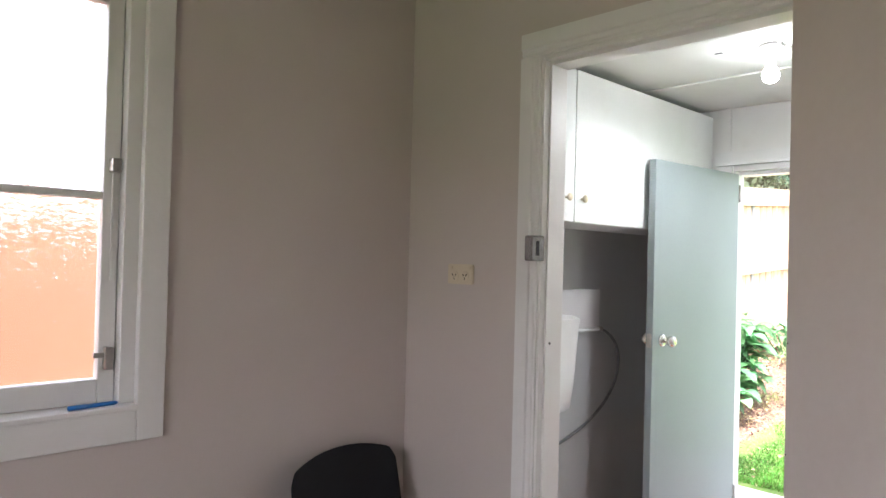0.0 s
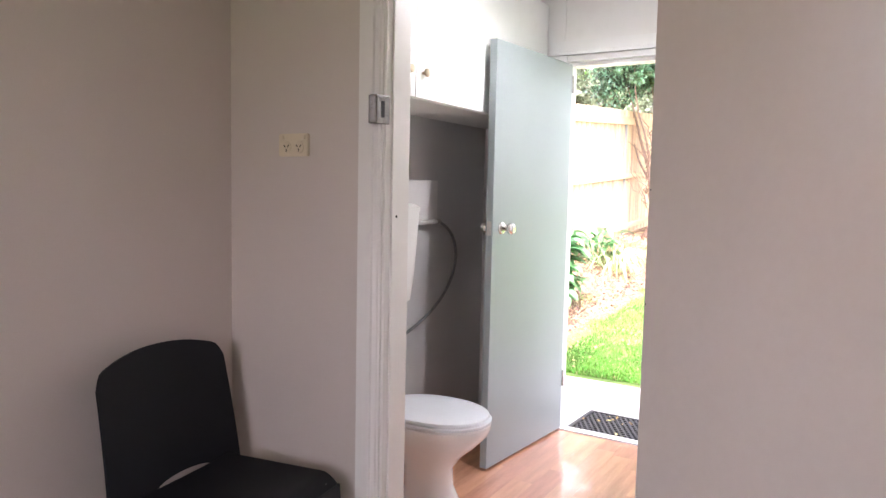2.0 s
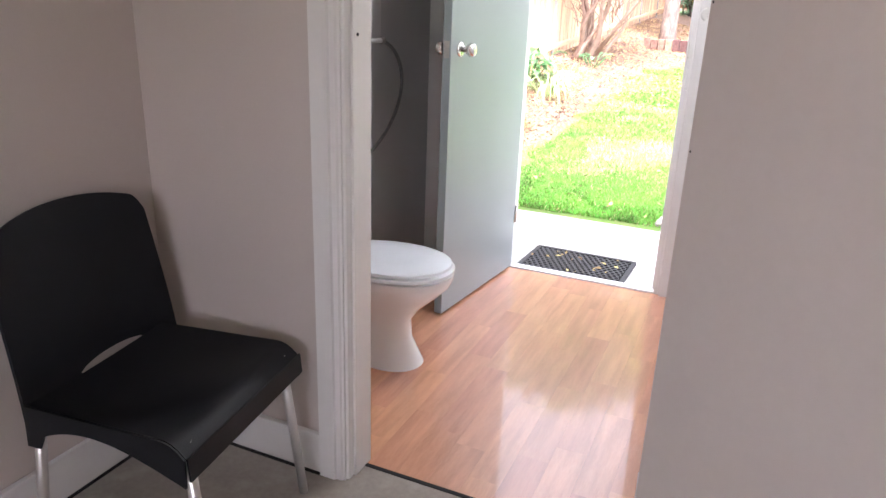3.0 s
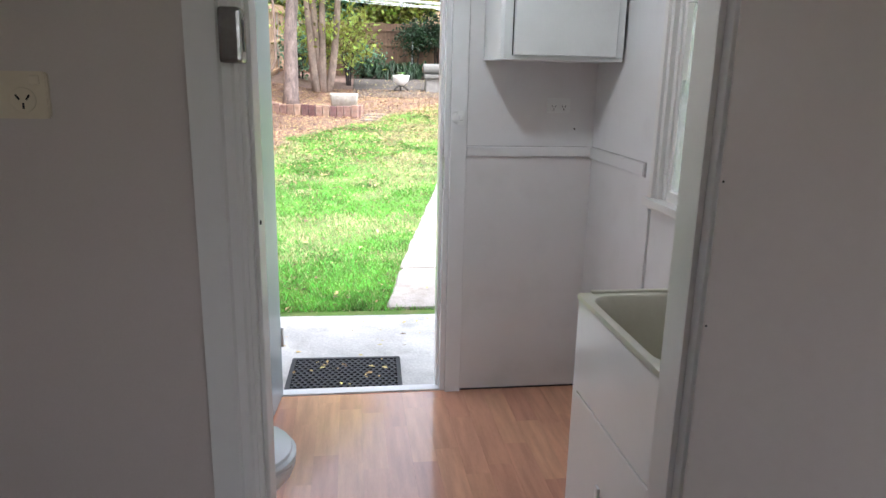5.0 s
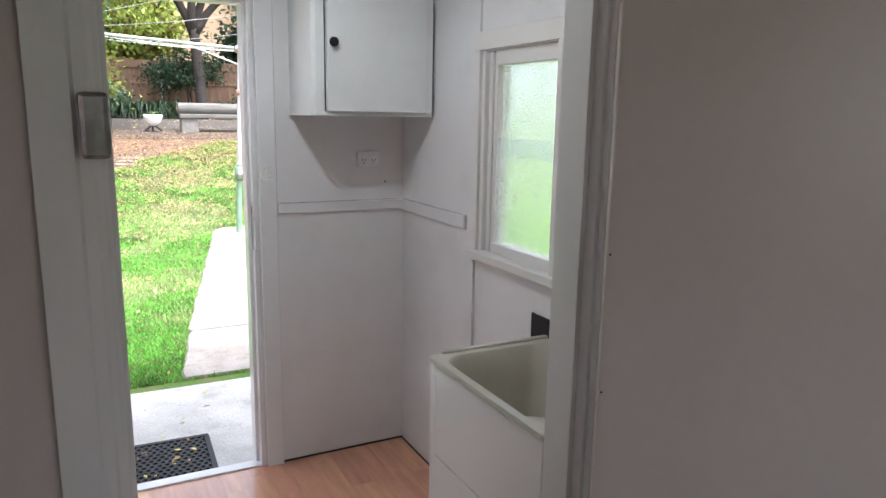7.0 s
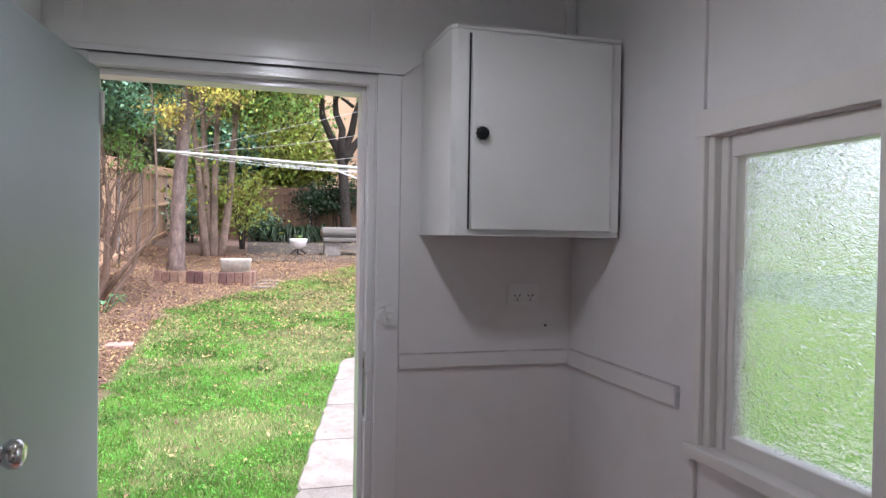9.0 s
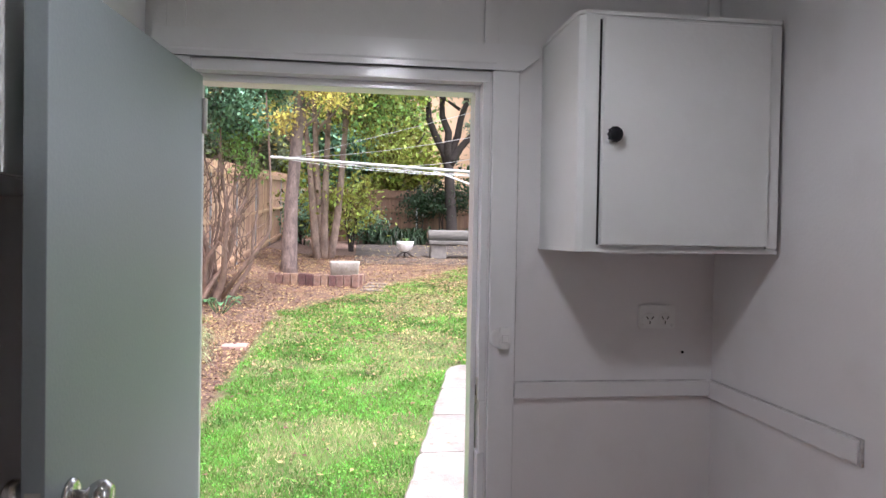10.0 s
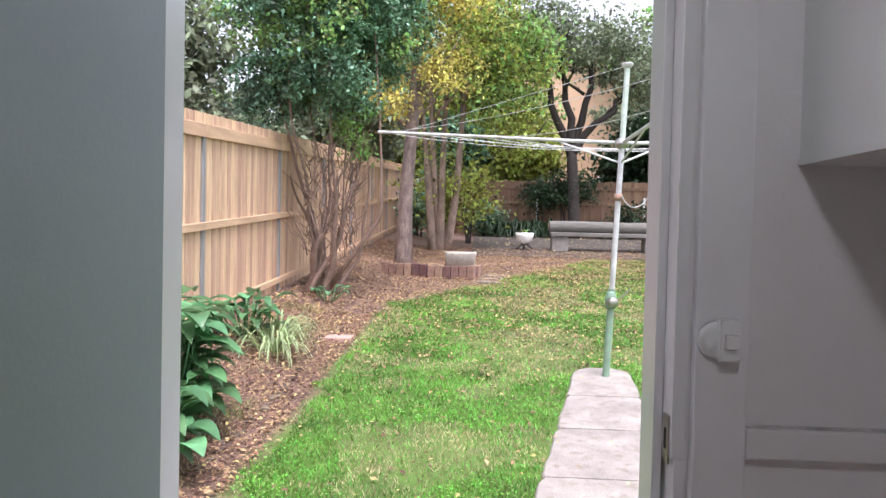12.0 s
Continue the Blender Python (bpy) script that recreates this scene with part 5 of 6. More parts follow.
def wob(p0, p1, n, amp, seed):
    r = random.Random(seed)
    p0, p1 = Vector(p0), Vector(p1)
    out = []
    for i in range(n + 1):
        t = i / n
        a = amp * math.sin(math.pi * t) if i not in (0, n) else 0
        out.append(p0.lerp(p1, t) + Vector((r.uniform(-1, 1) * a, r.uniform(-1, 1) * a, 0)))
    return out


def taper(r0, r1, n):
    return [r0 + (r1 - r0) * i / n for i in range(n + 1)]


# shrubby tree by the fence
sb = (-2.55, 8.3, ground_z(-2.55, 8.3))
st = []
for i, (tx, ty, tz) in enumerate(((-3.2, 8.4, 3.3), (-2.8, 8.6, 3.2), (-2.4, 8.2, 3.2), (-2.2, 8.5, 3.0), (-2.95, 8.0, 3.6), (-2.0, 8.9, 2.7), (-2.45, 8.9, 3.4), (-3.35, 8.7, 2.7), (-2.1, 8.3, 2.5), (-1.95, 8.6, 3.1))):
    b = Vector((sb[0] + random.uniform(-.16, .16), sb[1] + random.uniform(-.16, .16), sb[2] - 0.05))
    mid = b.lerp(Vector((tx, ty, tz)), 0.45) + Vector((random.uniform(-.05, .34), random.uniform(-.2, .2), random.uniform(-.15, .1)))
    n = 14
    cv = bez(b, b.lerp(mid, .6) + Vector((random.uniform(-.1, .22), 0, 0)), mid, (tx, ty, tz), n)
    ph, am = random.uniform(0, 6), random.uniform(.01, .035)
    cv = [Vector(p) + Vector((am * math.sin(ph + q * 1.1), am * math.cos(ph + q * .9), 0)) * (q > 0) for q, p in enumerate(cv)]
    st.append((cv, taper(random.choice((0.055, 0.036, 0.028, 0.022)), 0.009, n)))
for i in range(110):
    a = random.uniform(0, 6.28)
    p = Vector((-2.4 + 0.35 * math.cos(a), 8.4 + 0.35 * math.sin(a), random.uniform(1.0, 2.3)))
    st.append((wob(p, p + Vector((random.uniform(-.45, .45), random.uniform(-.3, .3), random.uniform(.25, 1.0))), 5, .09, i), taper(random.uniform(.005, .011), 0.003, 5)))
# the leaning bare stem
st.append(([(sb[0] + 0.1, 8.4, sb[2]), (-2.05, 8.3, 1.05), (-1.73, 8.3, 1.50), (-1.685, 8.28, 1.62), (-1.69, 8.25, 2.3), (-1.73, 8.2, 3.1), (-1.80, 8.2, 4.0)], [0.04, 0.03, 0.026, 0.022, 0.017, 0.014, 0.009]))
tree("shrub_tree", "dense dark green evergreen with many thin reddish stems", st, M_TWIG, [
    ([(-2.75, 8.3, 4.3, 1.05, 1.2, 1.1), (-2.15, 8.6, 4.9, 1.1, 1.1, 1.2), (-3.15, 8.5, 3.35, 0.62, 0.9, 0.5), (-2.3, 8.2, 3.25, 0.65, 0.7, 0.55), (-1.75, 9.0, 4.2, 0.5, 0.6, 0.8)], 430, 120, 0.095, 0.07, F_DARK),
    ([(-2.6, 8.2, 4.4, 1.4, 1.2, 1.3), (-2.2, 8.4, 2.9, 0.5, 0.5, 0.6)], 130, 70, 0.10, 0.07, F_MID)], 21)

# slender tree in the brick-edged bed
t1 = (-1.95, 13.0, ground_z(-1.95, 13.0) + 0.1)
st = [([(t1[0], 13.0, t1[2] - 0.3), (-1.93, 13.0, t1[2] + 0.1), (-1.9, 13.0, 2.2), (-1.80, 13.05, 3.6), (-1.72, 13.1, 5.0), (-1.6, 13.1, 7.0), (-1.5, 13.1, 8.6)], [0.23, 0.175, 0.14, 0.125, 0.115, 0.07, 0.02])]
for i, (z0, dx, dy, dz) in enumerate(((3.4, -0.9, .3, 1.1), (3.9, .9, -.3, 1.2), (4.4, -1.2, -.3, 1.0), (4.6, 1.1, .5, 1.1), (5.2, -.9, .6, 1.4), (5.6, 1.2, -.5, 1.2), (6.2, .4, 1.0, 1.2))):
    p = Vector((-1.84 + (z0 - 3.4) * 0.06, 13.05, z0))
    st.append((wob(p, p + Vector((dx, dy, dz)), 5, 0.12, i + 40), taper(0.05, 0.012, 5)))
tree("slender_tree", "slender grey-brown tree with yellowing leaves", st, M_BARK, [
    ([(-2.3, 12.9, 6.6, 1.0, 1.0, 0.9), (-1.3, 13.2, 4.7, 0.7, 0.7, 0.5), (-2.7, 13.2, 4.5, 0.5, 0.6, 0.4), (-1.0, 12.8, 6.3, 0.8, 0.7, 0.7), (-2.0, 13.0, 5.3, 0.5, 0.5, 0.4), (-2.2, 13.0, 3.9, 0.35, 0.4, 0.25)], 230, 50, 0.2, 0.10, F_YELL),
    ([(-1.5, 13.3, 6.6, 1.7, 1.4, 1.2), (-1.7, 13.0, 5.0, 1.2, 0.8, 0.5), (-0.6, 13.2, 5.4, 0.6, 0.6, 0.5)], 80, 48, 0.25, 0.105, F_LIME)], 31)

# multi-stemmed tree behind it
t2 = (-1.40, 16.2, ground_z(-1.4, 16.2))
st = []
for i, (bx, tx, ty, tz) in enumerate(((-1.55, -2.3, 16.4, 6.0), (-1.4, -1.2, 16.3, 6.6), (-1.28, -0.6, 16.0, 6.2), (-1.45, -1.75, 16.0, 6.4))):
    b = Vector((bx, 16.2 + 0.06 * i, t2[2] - 0.1))
    m1 = Vector((bx + (-.22, .02, .42, -.1)[i], 16.2, 2.4))
    st.append((bez(b, m1, Vector((bx + (-.1, .0, .18, -.2)[i], 16.2, 3.6)), (tx, ty, tz), 12), taper(0.115, 0.045, 12)))
    for k in range(3):
        p = Vector((bx + (tx - bx) * .6, 16.2, 4 + .6 * k))
        st.append((wob(p, p + Vector((random.uniform(-1.2, 1.2), random.uniform(-.6, .6), random.uniform(.5, 1.3))), 4, .12, 70 + i * 3 + k), taper(0.045, 0.012, 4)))
tree("multi_stem_tree", "pale tan multi-stemmed tree with green and yellow leaves", st, M_BARK2, [
    ([(-1.2, 16.2, 6.6, 2.0, 1.6, 1.6), (0.2, 16.4, 6.0, 1.4, 1.4, 1.3), (0.0, 16.2, 4.6, 0.8, 0.8, 0.5)], 130, 55, 0.28, 0.14, F_MID),
    ([(-0.6, 16.0, 5.6, 1.9, 1.4, 1.3), (-1.0, 16.6, 2.6, 1.2, 0.8, 0.8), (-0.6, 17, 1.9, 0.5, 0.4, 0.5)], 90, 50, 0.26, 0.13, F_LIME)], 41)

# dark forked tree by the back fence
t3 = (2.55, 21.4, ground_z(2.5, 21.4))
st = [(bez((2.6, 21.4, t3[2] - .1), (2.5, 21.4, 2.6), (2.45, 21.3, 3.2), (2.4, 21.3, 4.0), 6), taper(0.2, 0.16, 6))]
for i, (x, y, z) in enumerate(((0.9, 21.0, 7.5), (1.9, 21.2, 7.8), (3.1, 21.4, 7.6), (4.4, 21.3, 6.2))):
    st.append((wob((2.4, 21.3, 3.8), (x, y, z), 7, .22, 80 + i), taper(0.15, 0.05, 7)))
    for k in range(2):
        p = Vector((2.4, 21.3, 3.9)).lerp(Vector((x, y, z)), 0.5 + .25 * k)
        st.append((wob(p, p + Vector((random.uniform(-1, 1), random.uniform(-.5, .5), random.uniform(.6, 1.4))), 4, .12, 90 + i * 2 + k), taper(0.06, 0.015, 4)))
tree("forked_tree", "dark forked tree with sparse grey-green foliage", st, M_DBARK, [
    ([(1.2, 21.0, 7.6, 1.8, 1.2, 1.2), (3.4, 21.2, 7.2, 1.9, 1.2, 1.1), (5.0, 21.0, 6.2, 1.4, 1.0, 1.0)], 190, 60, 0.3, 0.16, F_EUC),
    ([(0.4, 20.6, 6.2, 1.3, 1.0, 1.1), (0.2, 20.8, 4.6, 1.1, .8, .9)], 75, 45, 0.25, 0.14, F_LIME)], 51)

# bushes along the back and beyond the fences
BUSH = (
    ("garden_bush", "dark glossy bush against the back fence", (2.3, 21.7, 2.9), [(2.3, 21.7, 2.75, 1.35, .6, .62), (1.5, 21.8, 2.5, .7, .5, .6)], 360, 10, .11, .11, F_AGAP),
    ("garden_bush", "low dark bush beside the back fence", (4.4, 21.6, 1.9), [(4.4, 21.6, 1.7, .7, .5, .6)], 160, 10, .1, .11, F_AGAP),
    ("garden_bush", "leafy yellow-green bush by the tree", (-0.7, 18.6, 2.4), [(-0.75, 18.6, 2.4, .5, .5, .8), (-1.5, 19.2, 2.2, .6, .6, .8)], 190, 9, .13, .13, F_LIME),
    ("garden_bush", "dark shrub in the fence corner", (-2.5, 20, 2.0), [(-2.3, 20.0, 2.0, .6, 1.2, .9), (-0.3, 21.6, 1.8, .7, .6, .6)], 300, 10, .13, .12, F_DARK),
)
for nm, lab, base, blobs, nc, per, sp, size, mat in BUSH:
    ob = tagged(empty(nm, base[0], base[1], ground_z(base[0], base[1])), lab, "bush")
    for k in range(7):
        w = blobs[k % len(blobs)]
        part("stem", local(tube(wob((w[0] + random.uniform(-.1, .1), w[1], ground_z(w[0], w[1]) - .05), (w[0] + random.uniform(-.5, .5) * w[3], w[1], w[2] + .4 * w[5]), 4, .08, k), taper(.03, .008, 4), 6), ob), M_DBARK, ob)
    cr = scatter_cards("crown", mat, clumped(blobs, nc, per, sp, int(base[0] * 10) + 100) - np.array(ob.location), size, "", "", .75, .55, 3)
    cr.parent = ob
BACKT = (
    (-7.5, 30, 6.5, 4.2, F_MID), (-3.6, 28, 6.8, 3.4, F_LIME), (-0.4, 27, 6.0, 2.6, F_MID), (-7.6, 19, 3.4, 1.5, F_EUC),
    (7.5, 27, 7.0, 3.4, F_EUC), (6.8, 24.5, 4.0, 1.8, F_AGAP), (11.5, 26, 7.2, 4.0, F_DARK), (-13, 24, 7, 4.0, F_MID), (-2.0, 25, 4.2, 1.8, F_DARK), (-4.2, 24.4, 3.8, 1.6, F_LIME), (12, 15, 6.0, 3.4, F_MID), (-5.2, 23.5, 3.6, 1.6, F_EUC), (-1.8, 30, 8.5, 3.8, F_DARK), (-8.6, 15, 5.6, 2.3, F_EUC), (8.6, 29.5, 9.5, 3.4, F_MID), (-6.0, 25, 7.4, 3.0, F_EUC), (5.6, 25.6, 3.9, 1.6, F_AGAP), (-5.0, 21.5, 5.4, 1.8, F_EUC), (0.9, 25.2, 4.6, 1.6, F_LIME))
for i, (x, y, h, r, mat) in enumerate(BACKT):
    zg = ground_z(x, y) if x > -4 else min(1.2, ground_z(-3, y))
    ob = tagged(empty("far_tree", x, y, zg), "leafy tree beyond the garden fence", "tree", "trees beyond the fence")
    bm = tube(wob((x, y, zg - .2), (x + random.uniform(-.4, .4), y, zg + h * .75), 6, .15, i + 5), taper(.2 + .02 * h, .06, 6), 9)
    for k in range(5):
        p = Vector((x, y, zg + h * random.uniform(.35, .6)))
        tube(wob(p, p + Vector((random.uniform(-.8, .8) * r, random.uniform(-.8, .8) * r, random.uniform(.4, .9) * r)), 4, .15, i * 7 + k), taper(.08, .02, 4), 6, bm)
    part("trunk", local(smooth(bm, 60), ob), M_DBARK, ob)
    rr = random.Random(i)
    blobs = [(x + rr.uniform(-.6, .6) * r, y + rr.uniform(-.5, .5) * r, zg + h * .72 + rr.uniform(-.55, .5) * r, r * rr.uniform(.4, .7), r * rr.uniform(.4, .6), r * rr.uniform(.3, .55)) for _ in range(7)]
    cr = scatter_cards("crown", mat, clumped(blobs, 95, 110, .36, 200 + i) - np.array((x, y, zg)), .24, "", "", .75, .55, i)
    cr.parent = ob


# leafy plants in the bed
def leaf_blade(bm, base, ang, length, width, rise, droop, nseg=7):
    d = Vector((math.cos(ang), math.sin(ang), 0))
    s = Vector((-math.sin(ang), math.cos(ang), 0))
    rows = []
    for i in range(nseg + 1):
        t = i / nseg
        c = Vector(base) + d * length * t * (1 - .15 * t) + Vector((0, 0, rise * math.sin(t * math.pi * .6) - droop * t * t))
        w = width * (math.sin(math.pi * (t ** .8)) ** .8 if 0 < t < 1 else 0.03)
        rows.append((bm.verts.new(c - s * w / 2 + Vector((0, 0, .15 * w))), bm.verts.new(c), bm.verts.new(c + s * w / 2 + Vector((0, 0, .15 * w)))))
    for a, b in zip(rows, rows[1:]):
        bm.faces.new((a[0], b[0], b[1], a[1]))
        bm.faces.new((a[1], b[1], b[2], a[2]))


def leafy_plant(name, label, x, y, n, length, width, height, mat, seed, stalks=True):
    r = random.Random(seed)
    ob = tagged(empty(name, x, y, ground_z(x, y)), label, "plant")
    for k in range(n):
        a = r.uniform(0, 6.28)
        rad = r.uniform(0.02, .18) if stalks else r.uniform(0, .08)
        bx, by, bz = rad * math.cos(a), rad * math.sin(a), (r.uniform(.12, height) if stalks else 0.0)
        bm = bmesh.new()
        leaf_blade(bm, (bx * 1.6, by * 1.6, bz), a + r.uniform(-.5, .5), length * r.uniform(.7, 1.2), width * r.uniform(.8, 1.2), length * (.25 if stalks else .9) * r.uniform(.6, 1.2), length * (.35 if stalks else .75) * r.uniform(.6, 1.3))
        if stalks:
            tube([(bx * .3, by * .3, -.02), (bx * 1.2, by * 1.2, bz * .6), (bx * 1.6, by * 1.6, bz)], .006, 5, bm)
        part("leaf", smooth(bm, 60), mat, ob)
    return ob


leafy_plant("broad_leaf_plant", "clump of broad dark green leaves in the bed", -2.28, 3.25, 120, .31, .15, .72, F_BROAD, 1)
leafy_plant("broad_leaf_plant", "clump of broad green leaves by the fence", -2.6, 3.8, 70, .30, .14, .68, F_BROAD, 2)
leafy_plant("broad_leaf_plant", "broad green leaves above a striped plant", -2.55, 5.5, 36, .3, .13, .42, F_BROAD, 3)
leafy_plant("striped_grass_plant", "arching pale striped strap-leaf clump", -2.2, 5.2, 90, .42, .016, .1, F_STRAP, 4, False)
leafy_plant("striped_grass_plant", "arching pale striped strap-leaf clump", -2.3, 5.75, 60, .38, .016, .1, F_STRAP, 5, False)
leafy_plant("broad_leaf_plant", "low clump of broad green leaves near the apron", -2.15, 2.75, 60, .28, .14, .42, F_BROAD, 9)
leafy_plant("small_green_plant", "small bright green seedling by the shrub", -2.3, 7.9, 10, .16, .09, .2, F_BROAD, 6)
for i, (x, y) in enumerate(((-0.1, 21.35), (0.2, 21.4), (0.5, 21.3), (0.8, 21.35), (1.15, 21.4), (1.5, 21.35), (1.9, 21.4), (3.4, 21.35), (3.75, 21.3))):
    leafy_plant("strap_leaf_plant", "dark strap-leaf clump before the back fence", x, y, 46, .8, .05, .1, F_AGAP, 20 + i, False)

# ---- garden things ----
bd_ = tagged(empty("brick_edging", -1.3, 11.2, ground_z(-1.3, 11.2)), "row of old bricks edging the tree bed", "edging")
bmk = box(-0.062, 0.062, -0.055, 0.055, -0.08, 0.17, 0.008)
bme = bpy.data.meshes.new("brick")
bmk.to_mesh(bme)
bmk.free()
bme.materials.append(M_BRICK)
for i in range(12):
    ob = new("brick", bme)
    ob.parent = bd_
    x = -2.05 + i * 0.141
    ob.location = (x + 1.3, 0.12 - 0.03 * i, 0.05 + random.uniform(-.022, .022))
    ob.rotation_euler = (0, random.uniform(-.03, .03), radians(-13) + random.uniform(-.09, .09))
for i in range(4):
    ob = new("brick", bme)
    ob.parent = bd_
    ob.location = (0.86 + 0.02 * i, 0.0 + 0.13 * i, 0.05)
    ob.rotation_euler = (0, 0, radians(90) + random.uniform(-.05, .05))
for i in range(3):
    pv = tagged(link_mesh("grey_paver", box(-0.2, 0.2, -0.2, 0.2, -0.03, 0.03, 0.01), M_STONE), "grey concrete paver beside the bricks", "paver", "pavers by the tree bed")
    pv.location, pv.rotation_euler[2] = (-0.18 + 0.05 * i, 10.75 + 0.42 * i, ground_z(0, 10.75 + .42 * i) - 0.012), radians(-13)
tr = tagged(empty("stone_trough", -0.74, 12.35, ground_z(-.74, 12.35) + 0.02), "pale mossy concrete trough on the tree bed", "trough")
rings = [[(px, py, z) for px, py in rrect(hx, hy, .05, 4)] for hx, hy, z in ((.27, .17, .0), (.3, .2, .30), (.3, .2, .33), (.25, .15, .33), (.23, .13, .22))]
part("basin", smooth(loft(rings), 40), M_TROUGH, tr)
part("soil", box(-.22, .22, -.12, .12, .221, .25), M_DARK, tr)

# clothes hoist
HX, HY = 0.78, 4.98
HZ = ground_z(HX, HY) + 0.02
ho = tagged(empty("clothes_hoist", HX, HY, HZ), "old green and galvanised rotary clothes hoist", "clothes hoist")
h_ = lambda bm: local(bm, ho)
TOPX, TOPY = 0.885, 4.98


def hp(z):
    t = (z - HZ) / (2.86 - HZ)
    return (HX + (TOPX - HX) * t, HY, z)


part("lower_post", smooth(h_(tube([hp(HZ - .05), hp(0.95)], .031, 16)), 40), M_HOIST, ho)
gb = part("gear_box", h_(lathe([(0, .04), (.03, .05), (.09, .05), (.13, .038), (.15, .034)], hp(0.78), (0, 0, 1), 18)), M_HOIST, ho)
part("gear_cover", h_(lathe([(0, .045), (.04, .043), (.05, .03), (.052, .01)], Vector(hp(0.84)) + Vector((0, -.03, 0)), (.25, -1, 0), 20)), M_STEEL, gb)
part("crank", h_(tube([Vector(hp(0.86)) + Vector((.04, -.06, 0)), Vector(hp(0.9)) + Vector((.11, -.07, .02)), Vector(hp(0.95)) + Vector((.14, -.08, .02))], .006, 8)), M_STEEL, gb)
part("inner_tube", smooth(h_(tube([hp(0.93), hp(2.15)], .024, 14)), 40), M_GALV, ho)
part("collar", h_(lathe([(0, .035), (.06, .035)], hp(1.70), (0, 0, 1), 16)), material("rusty_collar", (.33, .2, .14), .7, var=.2, scale=20), ho)
part("hub", h_(lathe([(0, .03), (.02, .06), (.07, .06), (.09, .03)], hp(2.14), (0, 0, 1), 16)), M_STEEL, ho)
part("mast", smooth(h_(tube([hp(2.2), hp(2.84)], .024, 14)), 40), material("faded_green_mast", (0.42, 0.50, 0.43), 0.5, var=0.2, scale=9, fine=60, bump=0.1), ho)
part("mast_cap", h_(lathe([(0, .03), (.03, .05), (.04, .05), (.045, .01)], hp(2.82), (0, 0, 1), 16)), M_GALV, ho)
tips = []
for a in (156, 276, 36):
    d = Vector((math.cos(radians(a)), math.sin(radians(a)), 0))
    tip = Vector(hp(2.2)) + d * 2.45 + Vector((0, 0, .19))
    tips.append(tip)
    part("arm", smooth(h_(tube([Vector(hp(2.19)), tip], .016, 10)), 40), M_GALV, ho)
    part("brace", smooth(h_(tube([Vector(hp(2.02)), Vector(hp(2.19)) + d * .55 + Vector((0, 0, .03))], .009, 8)), 40), M_GALV, ho)
    if a != 156:
        continue
    part("stay_wire", h_(tube([Vector(hp(2.84)), tip.lerp(Vector(hp(2.2)), .1)], .0022, 5)), M_GALV, ho)
for fr in (1.0, .86, .72, .58, .44):
    for i in range(3):
        if i == 0 and fr not in (1.0, .58):
            continue
        p, q = (Vector(hp(2.2)).lerp(tips[k], fr) for k in (i, (i + 1) % 3))
        sag = .05 + .10 * fr * random.random()
        part("line", h_(tube([p.lerp(q, t / 8) - Vector((0, 0, sag * 4 * (t / 8) * (1 - t / 8))) for t in range(9)], .0024, 5)), M_GALV, ho)
part("hanging_line", h_(tube(bez(Vector(hp(1.75)) + Vector((.02, -.03, 0)), Vector(hp(1.6)) + Vector((.08, -.05, 0)), Vector(hp(1.6)) + Vector((.2, -.05, 0)), Vector(hp(1.8)) + Vector((.28, -.03, .02)), 8), .004, 6)), M_GALV, ho)

# deck, log bench, planter bowl
dk = structure("deck", box(-0.6, 8.0, 15.0, 21.0, 0.4, 0.77), M_DECK, "weathered grey timber deck at the garden's end", "deck")
for i in range(43):
    # boards climb with the ground behind the bench
    zb = ground_z(0, 15.0 + (i + 1) * .14) + .002
    part("board", box(-0.6 + .04 * noise.noise((i * .9, 0, 0)), 8.0, 15.0 + i * .14 + .004, 15.0 + (i + 1) * .14 - .004, zb, zb + .024), M_DECK, dk)
dl = np.array([(x, y, ground_z(0, y + .14) + .036) for x, y in zip(np.random.default_rng(8).uniform(-.5, 5, 420), np.random.default_rng(9).uniform(15.1, 20.8, 420))])
lit4 = scatter_cards("leaf_litter", F_LITTERY, dl, .06, "yellow fallen leaves on the grey deck", "leaf litter", .25, .6, 9)
lit4["kind"] = "stuff"
bn = tagged(empty("log_bench", 2.6, 16.7, 0.885), "grey weathered log bench on stone blocks", "bench")
b_ = lambda bm: local(bm, bn)
for x in (1.6, 3.9):
    part("block", b_(box(x - .2, x + .22, 16.5, 16.95, .886, 1.27, .03)), M_STONE, bn)
part("seat_board", b_(box(1.36, 4.60, 16.42, 16.70, 1.272, 1.37, .02)), M_LOG, bn)
part("seat_board", b_(box(1.38, 4.58, 16.71, 16.98, 1.272, 1.375, .02)), M_LOG, bn)
_log = lathe([(0, .10), (.03, .145), (.9, .15), (2.0, .142), (3.2, .15), (3.23, .11)], (1.34, 16.90, 1.515), (1, 0, 0), 16)
for v in _log.verts:
    v.co += Vector((0, 0.012 * noise.noise(v.co * 4), 0.012 * noise.noise(v.co * 5)))
part("back_log", smooth(b_(_log), 50), M_LOG, bn)
part("end_grain", b_(lathe([(0, .05), (.012, .10), (.02, .10)], (1.332, 16.90, 1.515), (1, 0, 0), 16)), M_PINER, bn, "pale sawn log end")
pb = tagged(empty("planter_bowl", 0.72, 16.6, .93), "white pedestal planter bowl with small green plant", "planter")
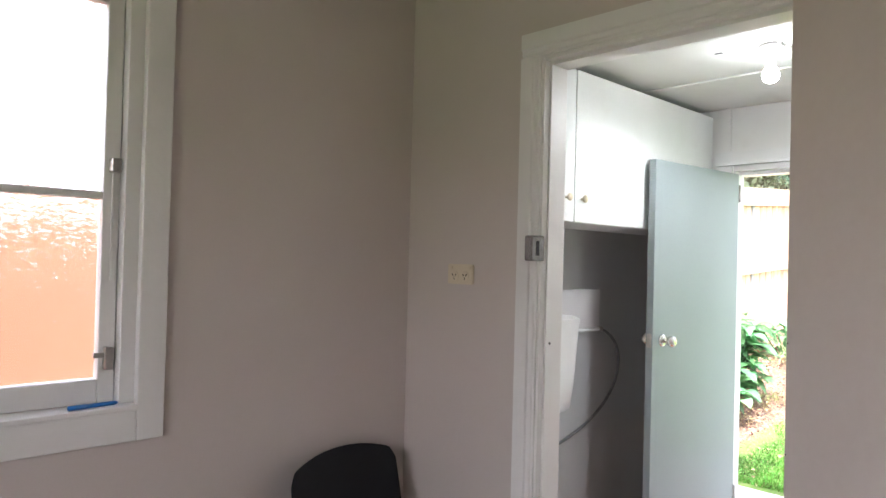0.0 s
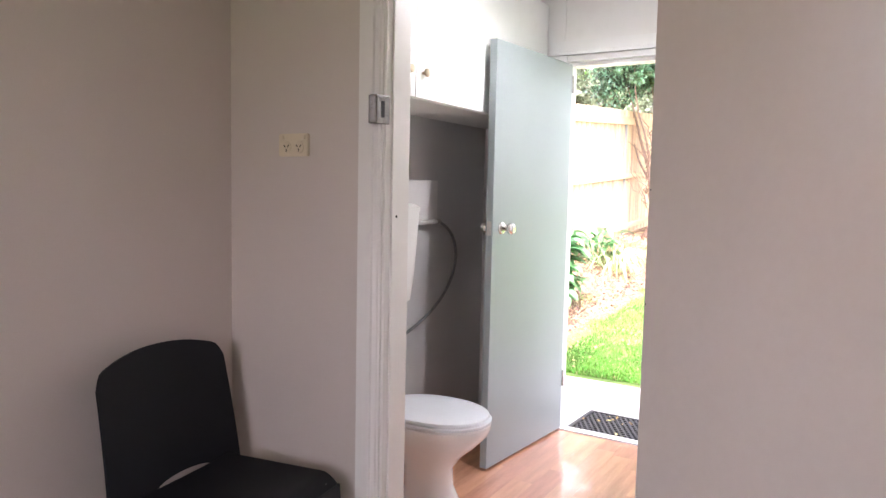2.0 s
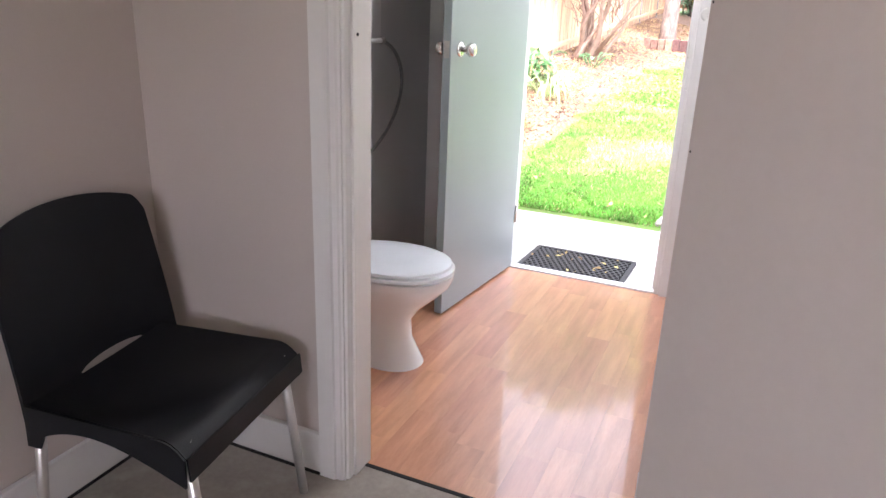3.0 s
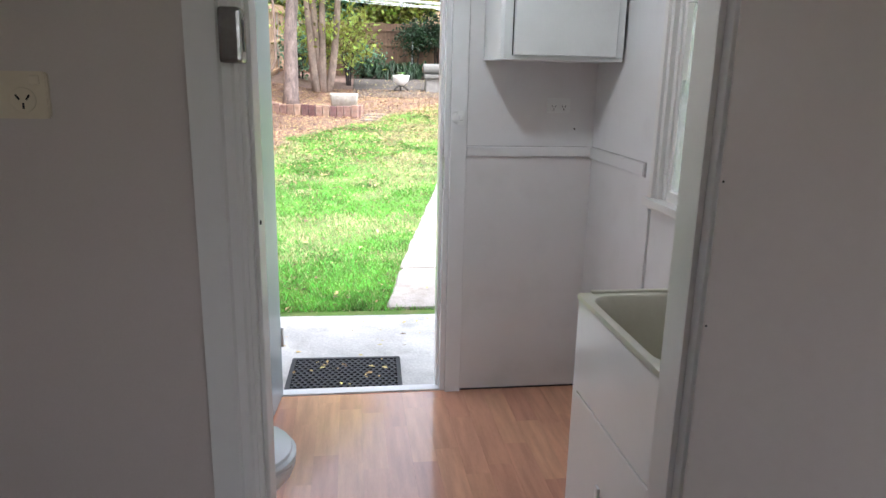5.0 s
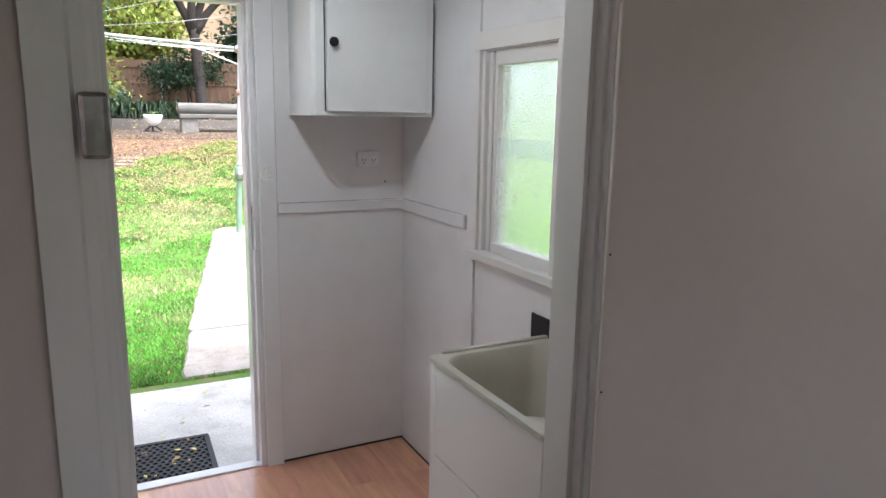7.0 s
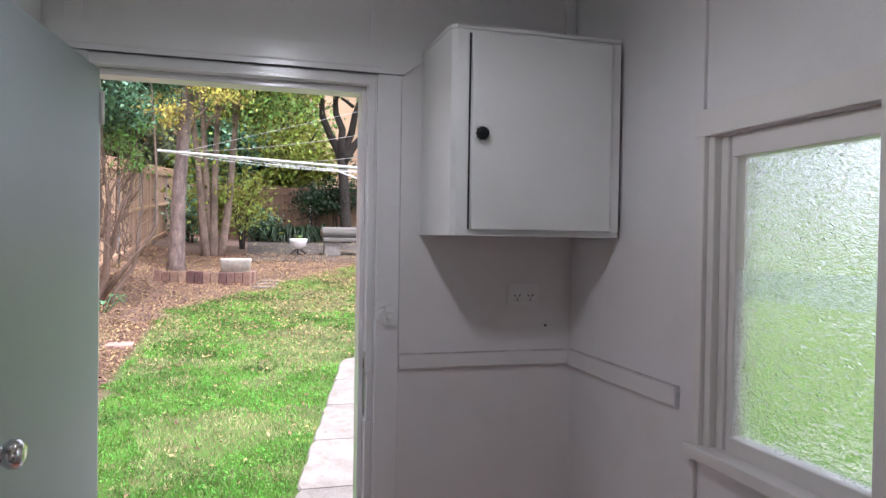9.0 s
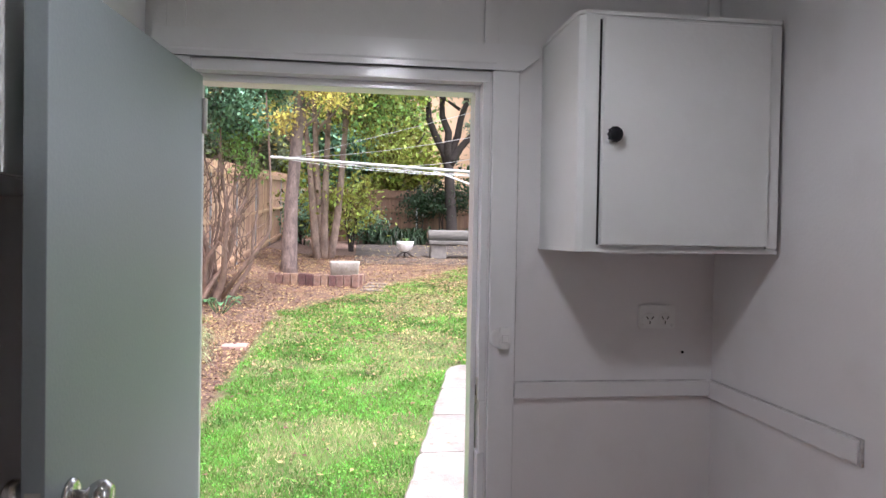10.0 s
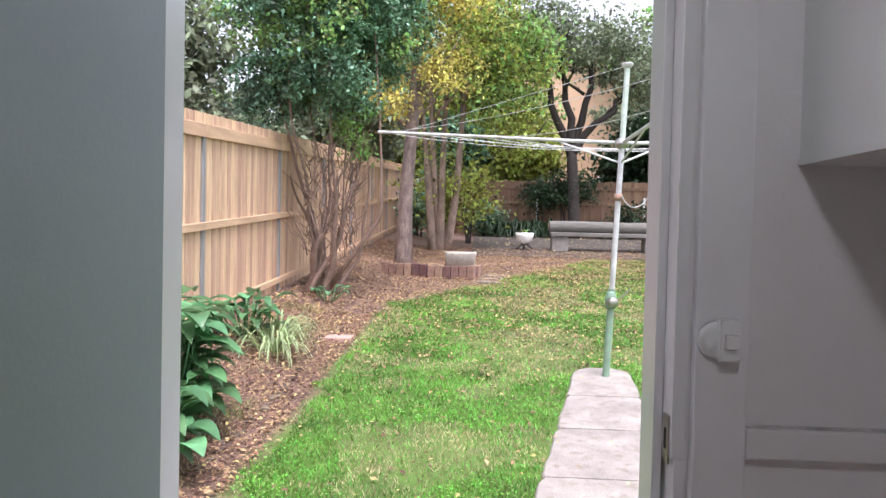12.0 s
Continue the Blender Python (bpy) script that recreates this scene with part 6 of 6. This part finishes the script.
part("bowl", lathe([(.12, .06), (.15, .1), (.2, .17), (.3, .2), (.36, .205), (.36, .185), (.30, .17)], (0, 0, 0), (0, 0, 1), 24), M_WHITEP, pb)
for a in (90, 210, 330):
    part("foot", tube([(0, 0, .15), (.1 * math.cos(radians(a)), .1 * math.sin(radians(a)), .08), (.2 * math.cos(radians(a)), .2 * math.sin(radians(a)), 0.012)], .02, 8), M_DBARK, pb)
bm = bmesh.new()
for k in range(12):
    leaf_blade(bm, (0, 0, .33), k * .52, .16, .03, .12, .05)
part("plant", bm, F_MID, pb)

pb.scale = (1.15, 1.15, 1.15)

# neighbouring buildings
nh = tagged(empty("neighbour_house", 2.5, 33, 1.3), "peach rendered house beyond the back fence", "house")
n_ = lambda bm: local(bm, nh)
part("wall", n_(box(-1.0, 10.0, 31, 38, 1.0, 9.6)), M_PEACH, nh)
part("roof", n_(prism([(30.4, 9.6), (38.6, 9.6), (34.5, 11.4)], "x", -1.5, 10.5)), M_ROOFG, nh)
for x in (4.8, 7.4):
    wn = part("window", n_(box(x, x + 1.4, 30.95, 31.05, 3.0, 4.3)), M_TRIM, nh)
    part("pane", n_(box(x + .08, x + 1.32, 30.93, 30.96, 3.08, 4.22)), M_DARK, wn)
sh = tagged(empty("garden_shed", -4.6, 10, 0.4), "grey metal roofed shed behind the paling fence", "shed")
s_ = lambda bm: local(bm, sh)
part("wall", s_(box(-6.2, -3.6, 10.4, 13.2, 0.3, 2.45)), M_ROOFG, sh)
part("roof", s_(prism([(-6.4, 2.4), (-3.45, 2.4), (-3.45, 2.48), (-4.9, 2.85), (-6.4, 2.48)], "y", 10.2, 13.4)), M_ROOFG, sh)

# the garden lies about a degree off the house's axis and rises a little more steeply
_turn = Matrix.Translation((-0.28, -1.0, 0.0)) @ Matrix.Rotation(radians(-1.0), 4, "Z") @ Matrix.Rotation(radians(0.38), 4, "X") @ Matrix.Translation((0.28, 1.0, 0.0))
for ob in [o for o in bpy.data.objects if o.parent is None and o.name not in HOUSE]:
    ob.matrix_basis = _turn @ ob.matrix_basis
